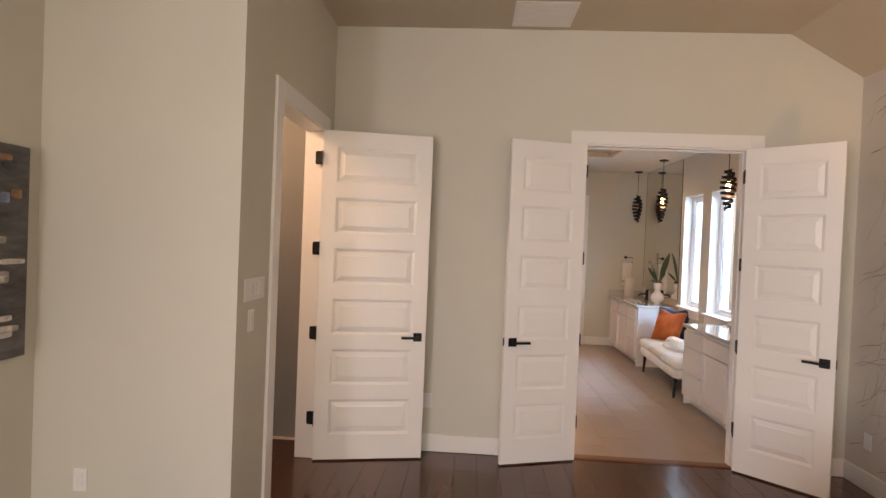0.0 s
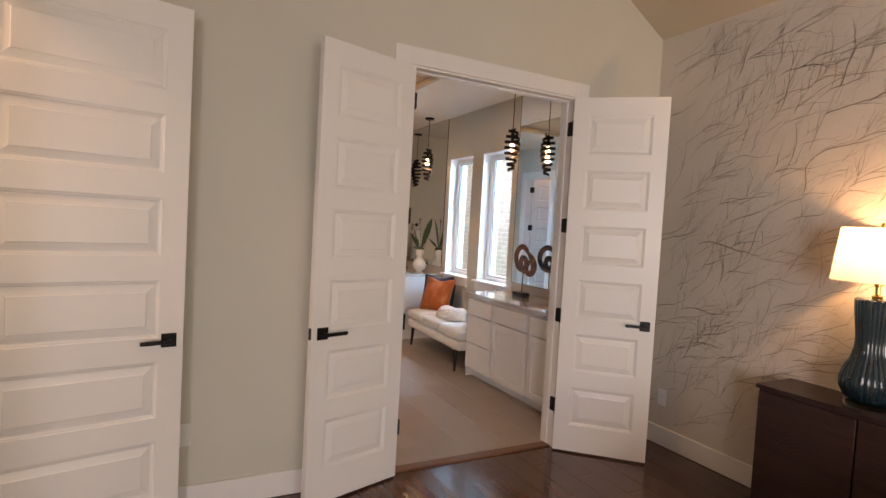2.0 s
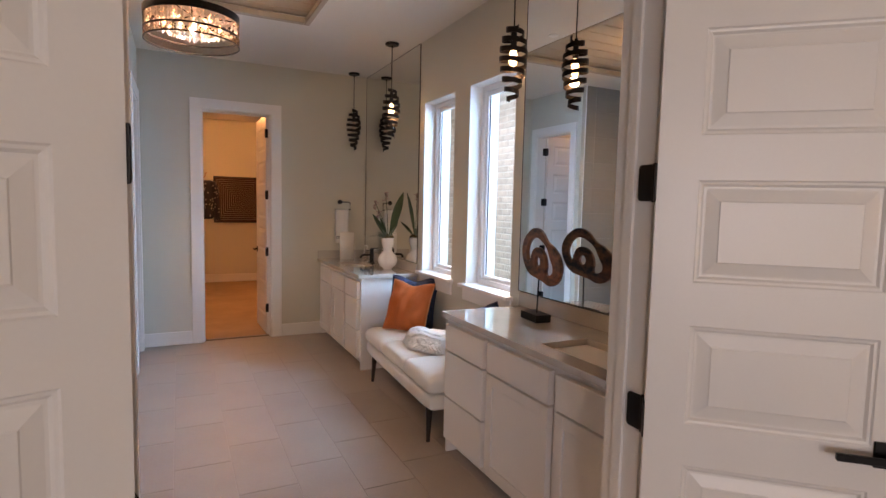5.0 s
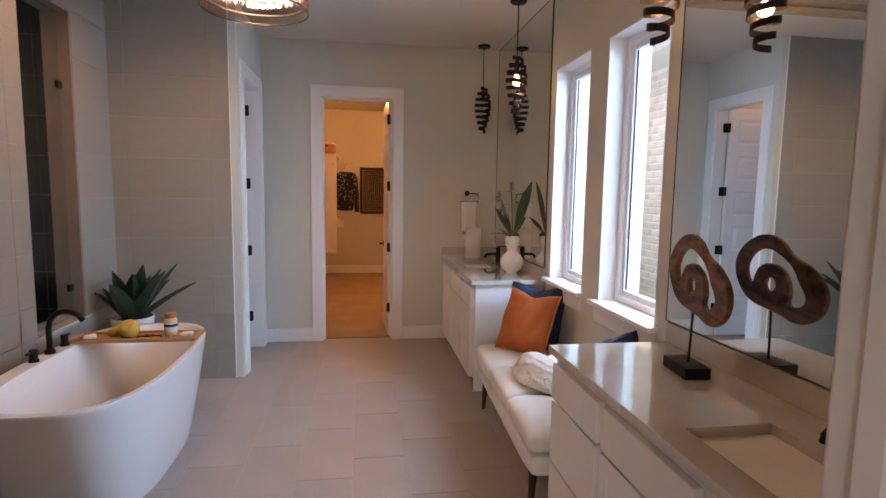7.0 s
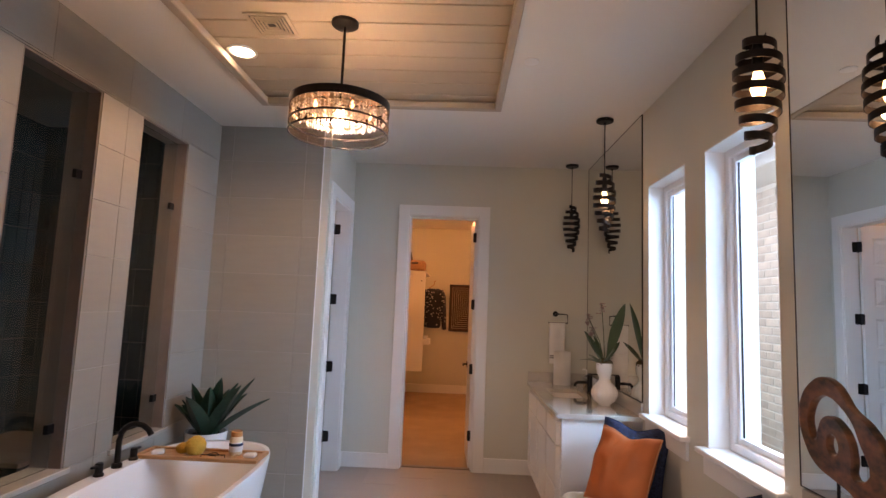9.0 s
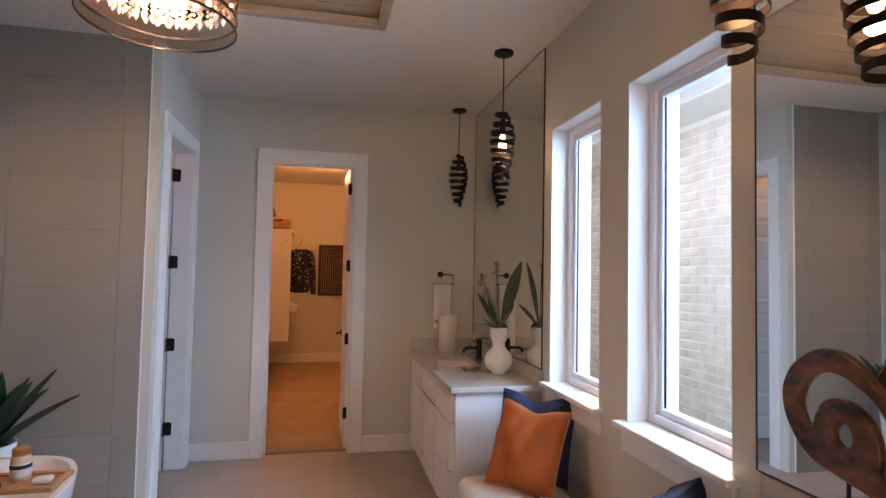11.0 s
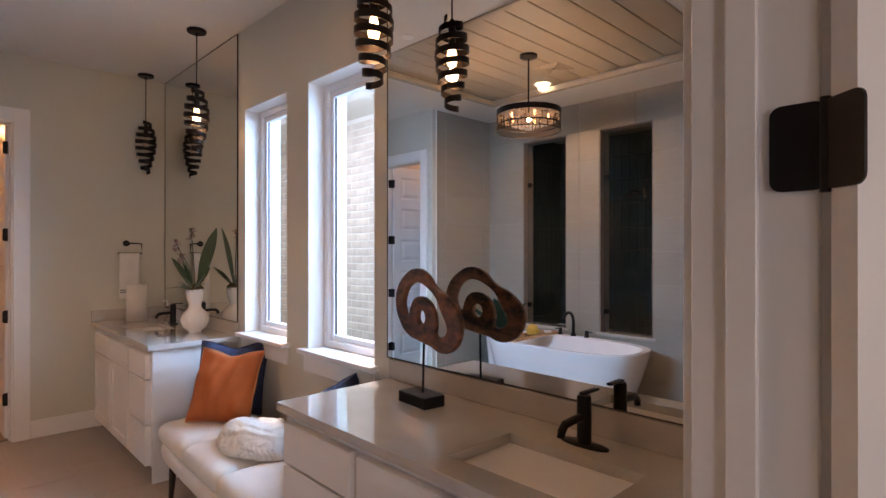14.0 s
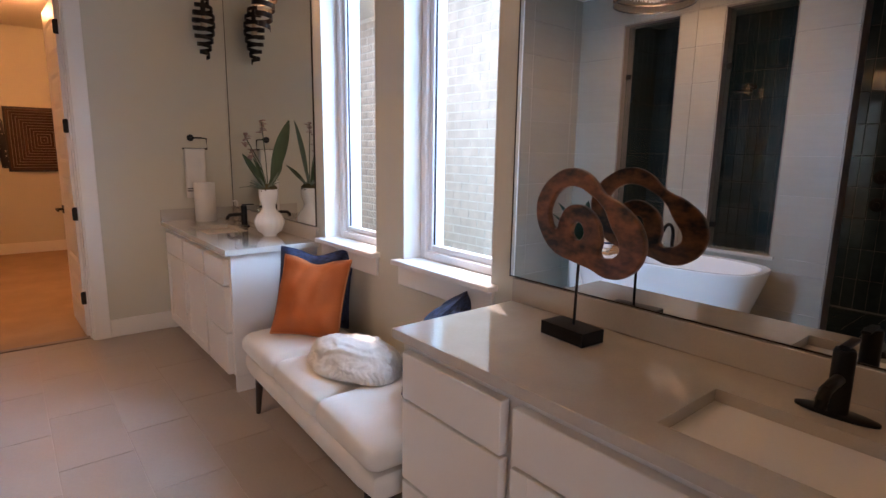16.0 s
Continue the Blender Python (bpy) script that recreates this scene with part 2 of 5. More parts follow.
structure("wall_shower", wall_x(bmesh.new(), XT - 0.16, XT - 0.0012, YD1, 8.99, 3.2, [(5.94, 6.60, 0, 2.653), (6.99, 7.535, 0.645, 2.653), (7.914, 8.472, 0.645, 2.653)]), M_WGROUT, "tiled wall behind the tub with shower openings", "wall")
structure("wall_tile_partition", boxes((XT - 0.16, 1.235, 8.9762, 9.12, 0, 3.2), (1.235, 1.303, 8.9762, 8.995, 0, 3.2)), M_WGROUT, "grey linen tiled partition beside the tub", "wall")
structure("wall_toilet_outer", boxes((-0.6, -0.45, 9.12, 10.2, 0, 3.2), (-0.45, 1.20, YF, YF + 0.14, 0, 3.2)), M_WALL, "greige painted toilet room walls", "wall")
structure("ceiling_bathroom", boxes((-1.4, 0.99, YD1, YF + 0.1, HC, HC + 0.1), (2.68, XW + 0.2, YD1, YF + 0.1, HC, HC + 0.1), (0.99, 2.68, YD1, 6.20, HC, HC + 0.1), (0.99, 2.68, 8.44, YF + 0.1, HC, HC + 0.1),
                                   (0.9, 2.78, 6.10, 8.52, HC + 0.1, HC + 0.16)), M_CEIL, "white bathroom ceiling with a recessed tray", "ceiling")
structure("ceiling_closet", boxes((0.4, 4.0, YF + 0.1, 14.8, HC, HC + 0.1)), M_CEIL, "white closet ceiling", "ceiling")
structure("floor_bathroom", boxes((-1.4, XW, 5.0, YF + 0.12, -0.1, -0.0020)), M_GROUT, "greige large-format porcelain tile floor", "floor")
structure("floor_bedroom", boxes((-3.2, XR + 0.2, -3.2, 5.0, -0.1, -0.004)), M_SHGROUT, "dark stained walnut plank floor", "floor")
structure("floor_closet", boxes((0.4, 4.0, YF + 0.12, 14.8, -0.1, 0.004)), M_CARPET, "tan carpet in the walk-in closet", "floor")
structure("wall_closet_inner", boxes((0.4, 4.0, 14.5, 14.65, 0, 3.0), (1.33, 1.48, YF + 0.14, 14.5, 0, 3.0), (3.6, 3.75, YF + 0.14, 14.5, 0, 3.0)), M_WALL, "cream closet walls in warm light", "wall")

# bedroom shell
structure("wall_wallpaper", boxes((XR, XR + 0.15, -3.1, YD0, 0, 3.9)), M_WALL, "wall with branch-patterned wallpaper", "wall")
structure("wall_side_door", wall_x(bmesh.new(), XL - 0.13, XL, 3.42, YD0, 3.9, [(3.7845, 4.6755, 0, DH + 0.0115)]), M_WALL, "greige painted wall with the open side door", "wall")
structure("wall_facing", boxes((-1.53, XL, 3.29, 3.42, 0, 3.9)), M_WALL, "greige painted bedroom wall return", "wall")
structure("wall_picture", wall_x(bmesh.new(), -1.53, -1.38, -3.1, 3.29, 3.9, [(-2.55, -0.95, 0.5, 2.5)]), M_WALL, "greige painted bedroom wall with a framed picture", "wall")
structure("wall_behind", wall_y(bmesh.new(), -3.1, -2.95, -1.38, XR, 3.9, [(-0.95, 2.15, 0.5, 2.5)]), M_WALL, "bedroom wall with a wide window", "wall")
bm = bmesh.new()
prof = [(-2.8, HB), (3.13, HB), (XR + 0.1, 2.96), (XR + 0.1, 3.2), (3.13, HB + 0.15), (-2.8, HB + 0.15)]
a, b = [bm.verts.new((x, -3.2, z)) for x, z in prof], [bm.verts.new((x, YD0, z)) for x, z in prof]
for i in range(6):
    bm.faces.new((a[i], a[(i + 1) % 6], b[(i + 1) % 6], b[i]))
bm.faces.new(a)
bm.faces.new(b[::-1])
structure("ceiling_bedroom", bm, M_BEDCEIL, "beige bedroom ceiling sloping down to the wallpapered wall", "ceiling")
structure("wall_hall", boxes((-2.6, XL - 0.13, 5.075, 5.2, 0, 3.4), (-2.7, -2.55, 3.42, 5.075, 0, 3.4), (-2.6, XL - 0.13, 3.42, 5.075, 3.0, 3.1)), M_WALL, "painted hall walls beyond the side door", "wall")


# ---- doors and trim ----
def rect_ring(bm, a, b):
    for i in range(4):
        bm.faces.new((a[i], a[(i + 1) % 4], b[(i + 1) % 4], b[i]))


def door_leaf_mesh(w, h=2.435, t=0.036):
    """Slab with six moulded recesses on each face. Hinge edge at x=0, leaf along +x, thickness round y=0."""
    bm = bmesh.new()
    st, ph, gap, bot = 0.105 if w > 0.7 else 0.098, 0.262, 0.112, 0.185
    zs = [(bot + i * (ph + gap), bot + i * (ph + gap) + ph) for i in range(6)]
    for s in (-1, 1):
        y = s * t / 2

        def q(x0, x1, z0, z1, d=0.0):
            return [bm.verts.new((x, y - s * d, z)) for x, z in ((x0, z0), (x1, z0), (x1, z1), (x0, z1))]
        cuts = [0.0] + [z for p in zs for z in p] + [h]
        bm.faces.new(q(0, st, 0, h))
        bm.faces.new(q(w - st, w, 0, h))
        for i in range(0, len(cuts), 2):
            bm.faces.new(q(st, w - st, cuts[i], cuts[i + 1]))
        for z0, z1 in zs:
            prev = q(st, w - st, z0, z1)
            for ins, d in ((0.004, 0.004), (0.010, 0.005), (0.016, 0.011), (0.022, 0.011)):
                ring = q(st + ins, w - st - ins, z0 + ins, z1 - ins, d)
                rect_ring(bm, prev, ring)
                prev = ring
            bm.faces.new(prev)
    for x0, x1, z0, z1 in ((0, 0, 0, h), (w, w, 0, h), (0, w, 0, 0), (0, w, h, h)):
        v = [bm.verts.new(p) for p in ((x0, -t / 2, z0), (x1, -t / 2, z0 if x0 != x1 else z1), (x1, t / 2, z1 if x0 == x1 else z0), (x0, t / 2, z0))]
        bm.faces.new(v)
    bmesh.ops.remove_doubles(bm, verts=bm.verts[:], dist=0.0004)
    return bm, st, zs


def panel_mesh(w, st, ph, t=0.036):
    """Raised field of one door panel, standing in its recess; front towards -y."""
    bm = bmesh.new()
    x0, x1, z0, z1 = st + 0.022, w - st - 0.022, 0.022, ph - 0.022

    def q(i, d):
        return [bm.verts.new((x, -t / 2 + d, z)) for x, z in ((x0 + i, z0 + i), (x1 - i, z0 + i), (x1 - i, z1 - i), (x0 + i, z1 - i))]
    a, b, c = q(0, 0.0105), q(0.030, 0.0035), q(0.033, 0.001)
    rect_ring(bm, a, b)
    rect_ring(bm, b, c)
    bm.faces.new(c)
    return bm


def hinge_mesh(way):
    """Knuckle with two round-cornered leaves: one on the leaf's edge, one along way (radians) on the jamb."""
    bm = bmesh.new()
    for ang in (-math.pi / 2, way):
        pts = []
        for cx, cz, a0 in ((0.042, 0.037, 0), (0.011, 0.037, 90), (0.011, -0.037, 180), (0.042, -0.037, 270)):
            for k in range(5):
                a = radians(a0 + 22.5 * k)
                pts.append((cx + 0.012 * math.cos(a), cz + 0.012 * math.sin(a)))
        u = Vector((math.cos(ang), math.sin(ang), 0))
        n = Vector((-u.y, u.x, 0)) * 0.0016
        lo, hi = [[bm.verts.new(u * x + s * n + Vector((0, 0, z))) for x, z in pts] for s in (-1, 1)]
        bm.faces.new(lo)
        bm.faces.new(hi)
        for k in range(len(pts)):
            j = (k + 1) % len(pts)
            bm.faces.new((lo[k], lo[j], hi[j], hi[k]))
    tube([(0, 0, -0.052), (0, 0, 0.052)], 0.0055, 10, bm)
    return bm


def lever_mesh(s):
    """Square rose with a flat lever; stands out towards s*y, lever towards the hinge side."""
    bm = bmesh.new()
    box(bm, -0.032, 0.032, min(0, s * 0.008), max(0, s * 0.008), -0.032, 0.032, bevel=0.0015)
    tube([(0, s * 0.008, 0), (0, s * 0.048, 0)], 0.010, 10, bm)
    box(bm, -0.125, 0.012, min(s * 0.042, s * 0.054), max(s * 0.042, s * 0.054), -0.009, 0.009, bevel=0.002)
    return bm


def door(name, m, w, label, flip=1, handles=True, jamb=90):
    """An open leaf; m puts the hinge line at the floor, x along the leaf."""
    d = thing(name, m, label, "door", kind="structure")
    bm, st, zs = door_leaf_mesh(w)
    leaf = part("leaf", bm, M_DOOR, d)
    leaf.location.z = 0.012
    pm = mesh_of("panel", panel_mesh(w, st, zs[0][1] - zs[0][0]), M_DOOR)
    pb = mesh_of("panel", panel_mesh(w, st, zs[0][1] - zs[0][0]), M_DOOR)
    pb.transform(Matrix.Diagonal((1, -1, 1, 1)))
    pb.flip_normals()
    for z0, z1 in zs:
        for me in (pm, pb):
            part("panel", me, None, leaf).location.z = z0
    turn = math.degrees(m.to_euler().z)
    hm = mesh_of("hinge", hinge_mesh(radians((jamb - turn) * flip)), M_BLACK, True)
    for z in (0.31, 0.945, 1.575, 2.245):
        hob = part("hinge", hm, None, d, "black steel butt hinge")
        hob.location = (-0.003, flip * 0.022, z)
        hob.scale = (1.0, flip, 1.0)
    if handles:
        for s in (-1, 1):
            k = part("door_handle", lever_mesh(s), M_BLACK, d, "black square lever handle", True)
            k.location = (w - 0.062, s * 0.018, 0.93)
        part("latch_plate", boxes((w - 0.001, w + 0.002, -0.012, 0.012, 0.90, 0.96)), M_BLACK, d)
    return d


door("door_1", at(-0.336, 4.624, 0, 11.7), 0.81, "open white six-panel door with black lever handle", 1, jamb=180)
door("door_2", at(1.634, 4.929, 0, 180 + 17.3), 0.612, "open white narrow panel door, half of a pair", -1)
door("door_3", at(2.835, 4.916, 0, -42.6), 0.612, "open white narrow panel door beside patterned wallpaper", 1)
door("door_4", at(1.226, 9.806, 0, 184), 0.70, "white panel door opened into the toilet room", -1, jamb=0)
door("door_5", at(2.602, 10.10, 0, 92), 0.66, "white panel door opened into the closet", -1, jamb=-90)


def frame_y(name, x0, x1, yf, yb, h, faces, label):
    """Jambs and flat casings of an opening in a wall along x. faces: (y of the wall face, side)."""
    f = thing(name, at((x0 + x1) / 2, (yf + yb) / 2, 0), label, "door frame", kind="structure")
    o = Vector(((x0 + x1) / 2, (yf + yb) / 2, 0))

    def put(n, *b, bev=0.0015):
        bm = boxes(b, bevel=bev)
        bmesh.ops.translate(bm, vec=-o, verts=bm.verts[:])
        part(n, bm, M_TRIM, f)
    j = 0.004
    put("jamb", x0, x0 + 0.016, yf - j, yb + j, 0.001, h)
    put("jamb", x1 - 0.016, x1, yf - j, yb + j, 0.001, h)
    put("head_jamb", x0 + 0.016, x1 - 0.016, yf - j, yb + j, h - 0.016, h)
    ym = yf + 0.055
    put("stop", x0 + 0.016, x0 + 0.027, ym, ym + 0.035, 0.001, h - 0.016)
    put("stop", x1 - 0.027, x1 - 0.016, ym, ym + 0.035, 0.001, h - 0.016)
    put("stop", x0 + 0.027, x1 - 0.027, ym, ym + 0.035, h - 0.027, h - 0.016)
    w = 0.098
    for y, s in faces:
        a, b = min(y, y + s * 0.019), max(y, y + s * 0.019)
        put("casing", x0 - w, x0 + 0.004, a, b, 0.001, h + w, bev=0.002)
        put("casing", x1 - 0.004, x1 + w, a, b, 0.001, h + w, bev=0.002)
        put("head_casing", x0 + 0.004, x1 - 0.004, a, b, h - 0.004, h + w, bev=0.002)
    return f


def frame_x(name, y0, y1, xf, xb, h, faces, label, far=None):
    f = thing(name, at((xf + xb) / 2, (y0 + y1) / 2, 0), label, "door frame", kind="structure")
    o = Vector(((xf + xb) / 2, (y0 + y1) / 2, 0))

    def put(n, *b, bev=0.0015):
        bm = boxes(b, bevel=bev)
        bmesh.ops.translate(bm, vec=-o, verts=bm.verts[:])
        part(n, bm, M_TRIM, f)
    lo, hi = min(xf, xb) - 0.004, max(xf, xb) + 0.004
    put("jamb", lo, hi, y0, y0 + 0.016, 0.001, h)
    put("jamb", lo, hi, y1 - 0.016, y1, 0.001, h)
    put("head_jamb", lo, hi, y0 + 0.016, y1 - 0.016, h - 0.016, h)
    w = 0.098
    for x, s in faces:
        a, b = min(x, x + s * 0.019), max(x, x + s * 0.019)
        put("casing", a, b, y0 - w, y0 + 0.004, 0.001, h + w, bev=0.002)
        put("casing", a, b, y1 - 0.004, y1 + (far or w), 0.001, h + w, bev=0.002)
        put("head_casing", a, b, y0 + 0.004, y1 - 0.004, h - 0.004, h + w, bev=0.002)
    return f


frame_y("door_frame_1", OPEN_L - 0.016, OPEN_R + 0.016, YD0, YD1, DH + 0.012, [(YD0, -1), (YD1, 1)], "white painted frame of the double door")
frame_y("door_frame_2", 1.921, 2.629, YF, YF + 0.14, 2.44, [(YF, -1)], "white painted closet door frame")
frame_x("door_frame_3", 3.784, 4.676, XL, XL - 0.13, DH + 0.012, [(XL, 1)], "white painted side door frame")
frame_x("door_frame_4", 9.144, 9.846, 1.365, 1.235, 2.44, [(1.365, 1)], "white painted toilet room door frame")
structure("threshold", boxes((OPEN_L, OPEN_R, 4.965, 5.035, -0.003, 0.010), bevel=0.003), mat("stained_oak_threshold", (0.16, 0.075, 0.035), 0.35, var=0.2, stretch=(0.5, 6, 1)), "stained oak threshold strip between wood and tile", "threshold")
structure("threshold_closet", boxes((1.937, 2.613, 10.06, 10.12, -0.003, 0.008), bevel=0.003), M_JAMB, "narrow strip between tile and carpet", "threshold")
BB = 0.137


def baseboard(*b):
    structure("baseboard", boxes(b, bevel=0.003), M_TRIM, "white painted flat baseboard", "baseboard")


baseboard(XL, OPEN_L - 0.116, YD0 - 0.016, YD0, 0.001, BB)
baseboard(OPEN_R + 0.116, XR, YD0 - 0.016, YD0, 0.001, BB)
baseboard(XR - 0.016, XR, -2.9, YD0 - 0.018, 0.001, BB)
baseboard(XL, XL + 0.016, 3.29, 3.68, 0.001, BB)
baseboard(-1.38, XL + 0.016, 3.274, 3.29, 0.001, BB)
baseboard(-1.38, -1.364, -2.9, 3.272, 0.001, BB)
baseboard(1.367, 1.82, YF - 0.016, YF, 0.001, BB)
baseboard(2.73, 3.20, YF - 0.016, YF, 0.001, BB)
baseboard(1.365, 1.381, 9.950, 9.983, 0.001, BB)
baseboard(1.48, 3.6, 14.484, 14.5, 0.005, 0.15)
baseboard(1.48, 1.496, 10.15, 14.48, 0.005, 0.15)
baseboard(-2.5, XL - 0.15, 5.059, 5.075, 0.001, BB)
structure("corner_wall", boxes((1.309, 1.3645, 8.976, 8.995, 0.001, HC), bevel=0.002), M_WALL, "greige painted end of the tiled partition", "wall")
structure("tile_edge_trim", boxes((1.303, 1.309, 8.970, 8.996, 0.001, HC), bevel=0.001), M_VINYL, "thin pale metal edge of the wall tiles", "trim")

# tray ceiling: trim, planks
structure("tray_trim", boxes((0.97, 1.03, 6.18, 8.46, HC - 0.012, HC + 0.035), (2.653, 2.70, 6.18, 8.46, HC - 0.012, HC + 0.035), (1.03, 2.653, 6.18, 6.24, HC - 0.012, HC + 0.035), (1.03, 2.653, 8.40, 8.46, HC - 0.012, HC + 0.035), bevel=0.006), M_PLANK, "beige moulding round the ceiling tray", "trim")
bm = bmesh.new()
y = 6.085
while y < 8.44:
    box(bm, 0.99, 2.68, max(y + 0.004, 6.20), min(y + 0.182, 8.44), HC + 0.05, HC + 0.064, bevel=0.003)
    y += 0.186
structure("ceiling_planks", bm, M_PLANK, "beige shiplap planks in the ceiling tray", "ceiling")


# ---- windows ----
def window(name, y0, y1, z0, z1):
    w = thing(name, at(XW, (y0 + y1) / 2, z0), "tall white vinyl window with deep white reveal", "window", kind="structure")
    o = Vector((XW, (y0 + y1) / 2, z0))

    def put(n, m, *rows, bev=0.002, label=""):
        bm = boxes(*rows, bevel=bev)
        bmesh.ops.translate(bm, vec=-o, verts=bm.verts[:])
        return part(n, bm, m, w, label)
    t = 0.006
    put("reveal", M_TRIM, (XW - 0.001, XW + 0.12, y0, y0 + t, z0, z1), (XW - 0.001, XW + 0.12, y1 - t, y1, z0, z1), (XW - 0.001, XW + 0.12, y0 + t, y1 - t, z1 - t, z1), bev=0.0005)
    a, b = XW + 0.10, XW + 0.17
    f = 0.042
    put("window_frame", M_VINYL, (a, b, y0 + t, y0 + t + f, z0, z1 - t), (a, b, y1 - t - f, y1 - t, z0, z1 - t), (a, b, y0 + t + f, y1 - t - f, z1 - t - f, z1 - t), (a, b, y0 + t + f, y1 - t - f, z0, z0 + f), bev=0.004)
    g = 0.030
    p0, p1 = y0 + t + f, y1 - t - f
    put("sash", M_VINYL, (a + 0.018, b - 0.012, p0, p0 + g, z0 + f, z1 - t - f), (a + 0.018, b - 0.012, p1 - g, p1, z0 + f, z1 - t - f), (a + 0.018, b - 0.012, p0 + g, p1 - g, z1 - t - f - g, z1 - t - f), (a + 0.018, b - 0.012, p0 + g, p1 - g, z0 + f, z0 + f + g), bev=0.003)
    put("gasket", M_BLACK, (a + 0.030, a + 0.040, p0 + g, p0 + g + 0.004, z0 + f + g, z1 - t - f - g), (a + 0.030, a + 0.040, p1 - g - 0.004, p1 - g, z0 + f + g, z1 - t - f - g), bev=0)
    pane = put("pane", M_PANE, (a + 0.032, a + 0.038, p0 + g, p1 - g, z0 + f + g, z1 - t - f - g), bev=0)
    pane.visible_shadow = False
    put("window_sill", M_TRIM, (XW - 0.055, XW + 0.10, y0 - 0.035, y1 + 0.035, z0 - 0.024, z0 + 0.002), bev=0.004)
    put("apron", M_TRIM, (XW - 0.018, XW, y0 - 0.02, y1 + 0.02, z0 - 0.125, z0 - 0.025), bev=0.003)


window("window_1", *WIN1)
window("window_2", *WIN2)


# ---- shower ----
def opening_trim(name, y0, y1, z0, z1):
    x0, x1 = XT - 0.165, XT + 0.004
    rows = [(x0, x1, y0, y0 + 0.012, z0, z1), (x0, x1, y1 - 0.012, y1, z0, z1), (x0, x1, y0 + 0.012, y1 - 0.012, z1 - 0.012, z1)]
    structure(name, boxes(*rows, bevel=0.001), M_JAMB, "taupe stone lining of a shower opening", "trim")


for i, (y0, y1, z0) in enumerate(((6.99, 7.535, 0.645), (7.914, 8.472, 0.645), (5.94, 6.60, 0.0))):
    opening_trim(f"shower_jamb_{i + 1}", y0, y1, z0, 2.653)
    if z0:
        structure(f"shower_sill_{i + 1}", boxes((XT - 0.17, XT + 0.028, y0 - 0.03, y1 + 0.03, z0 - 0.028, z0 + 0.004), bevel=0.004), M_QUARTZ, "pale quartz sill under a shower opening", "sill")
        g = thing("shower_glass_panel", at(XT - 0.065, (y0 + y1) / 2, z0 + 0.004), "clear fixed glass panel held by black clips", "glass panel", "shower glass panels")
        h = 2.653 - z0 - 0.02
        gl = part("pane", boxes((-0.005, 0.005, -(y1 - y0) / 2 + 0.016, (y1 - y0) / 2 - 0.016, 0.0, h), bevel=0.001), M_SHGLASS, g)
        gl.visible_shadow = False
        for z in (0.20, 1.53):
            part("clip", boxes((-0.014, 0.014, (y1 - y0) / 2 - 0.060, (y1 - y0) / 2 - 0.013, z - 0.024, z + 0.024), bevel=0.002), M_BLACK, g, "black glass clip")
structure("shower_shell", boxes((-1.15, -1.0, 5.2, 9.10, 0, 3.0), (-1.0, XT - 0.16, 5.05, 5.2, 0, 3.0), (-1.0, XT - 0.16, 8.95, 9.10, 0, 3.0), (-1.0, XT - 0.16, 5.2, 8.95, 2.90, 2.95)), M_SHGROUT, "dark shower walls behind the openings", "wall")


def tile_sheet(name, spec, label):
    """Many small tiles of one wall, joined. spec: rows of (origin, u, v, nu, nv, du, dv, normal)."""
    vs, fs = [], []
    for o, u, v, nu, nv, du, dv, nrm in spec:
        o, u, v, nrm = Vector(o), Vector(u), Vector(v), Vector(nrm)
        for i in range(nu):
            for j in range(nv):
                p = o + u * (i * du) + v * (j * dv)
                c = [p + u * a + v * b for a, b in ((0.002, 0.002), (du - 0.002, 0.002), (du - 0.002, dv - 0.002), (0.002, dv - 0.002))]
                k = len(vs)
                mid = (c[0] + c[2]) / 2
                vs += c + [q + (mid - q) * 0.03 + nrm * 0.006 for q in c]
                fs += [(k + 4, k + 5, k + 6, k + 7)] + [(k + a, k + (a + 1) % 4, k + 4 + (a + 1) % 4, k + 4 + a) for a in range(4)]
    me = bpy.data.meshes.new(name)
    me.from_pydata([tuple(v) for v in vs], [], fs)
    me.materials.append(M_SHOWER)
    return tagged(new(name, me), label, "tiles", kind="stuff")


tile_sheet("shower_tile", [((-1.0, 5.2, 0.02), (0, 1, 0), (0, 0, 1), 37, 10, 0.1016, 0.288, (1, 0, 0)),
                           ((-1.0, 8.95, 0.02), (1, 0, 0), (0, 0, 1), 12, 10, 0.1066, 0.288, (0, -1, 0)),
                           ((-1.0, 5.2, 0.02), (1, 0, 0), (0, 0, 1), 12, 10, 0.1066, 0.288, (0, 1, 0)),
                           ((-1.0, 5.2, 0.0), (1, 0, 0), (0, 1, 0), 8, 24, 0.16, 0.156, (0, 0, 1))], "dark glazed vertical tiles lining the shower")
sb = thing("shower_bench", at(-0.62, 8.55, 0), "corner shower bench with pale stone top", "bench")
part("base", boxes((-0.36, 0.30, -0.36, 0.38, 0.0, 0.43), bevel=0.004), M_SHOWER, sb)
part("top", boxes((-0.37, 0.33, -0.39, 0.39, 0.43, 0.46), bevel=0.005), M_JAMB, sb)
for z in (1.02, 1.27):
    v = thing("shower_valve", pose(-0.992, 6.65, z, 0, 90, 0), "round matte black shower valve on dark tile", "shower valve", "shower valves")
    part("plate", lathe([(0.062, 0), (0.062, 0.006), (0.055, 0.010)], 28), M_BLACK, v, smooth=True)
    part("knob", lathe([(0.026, 0.010), (0.026, 0.045), (0.022, 0.050)], 20), M_BLACK, v, smooth=True)


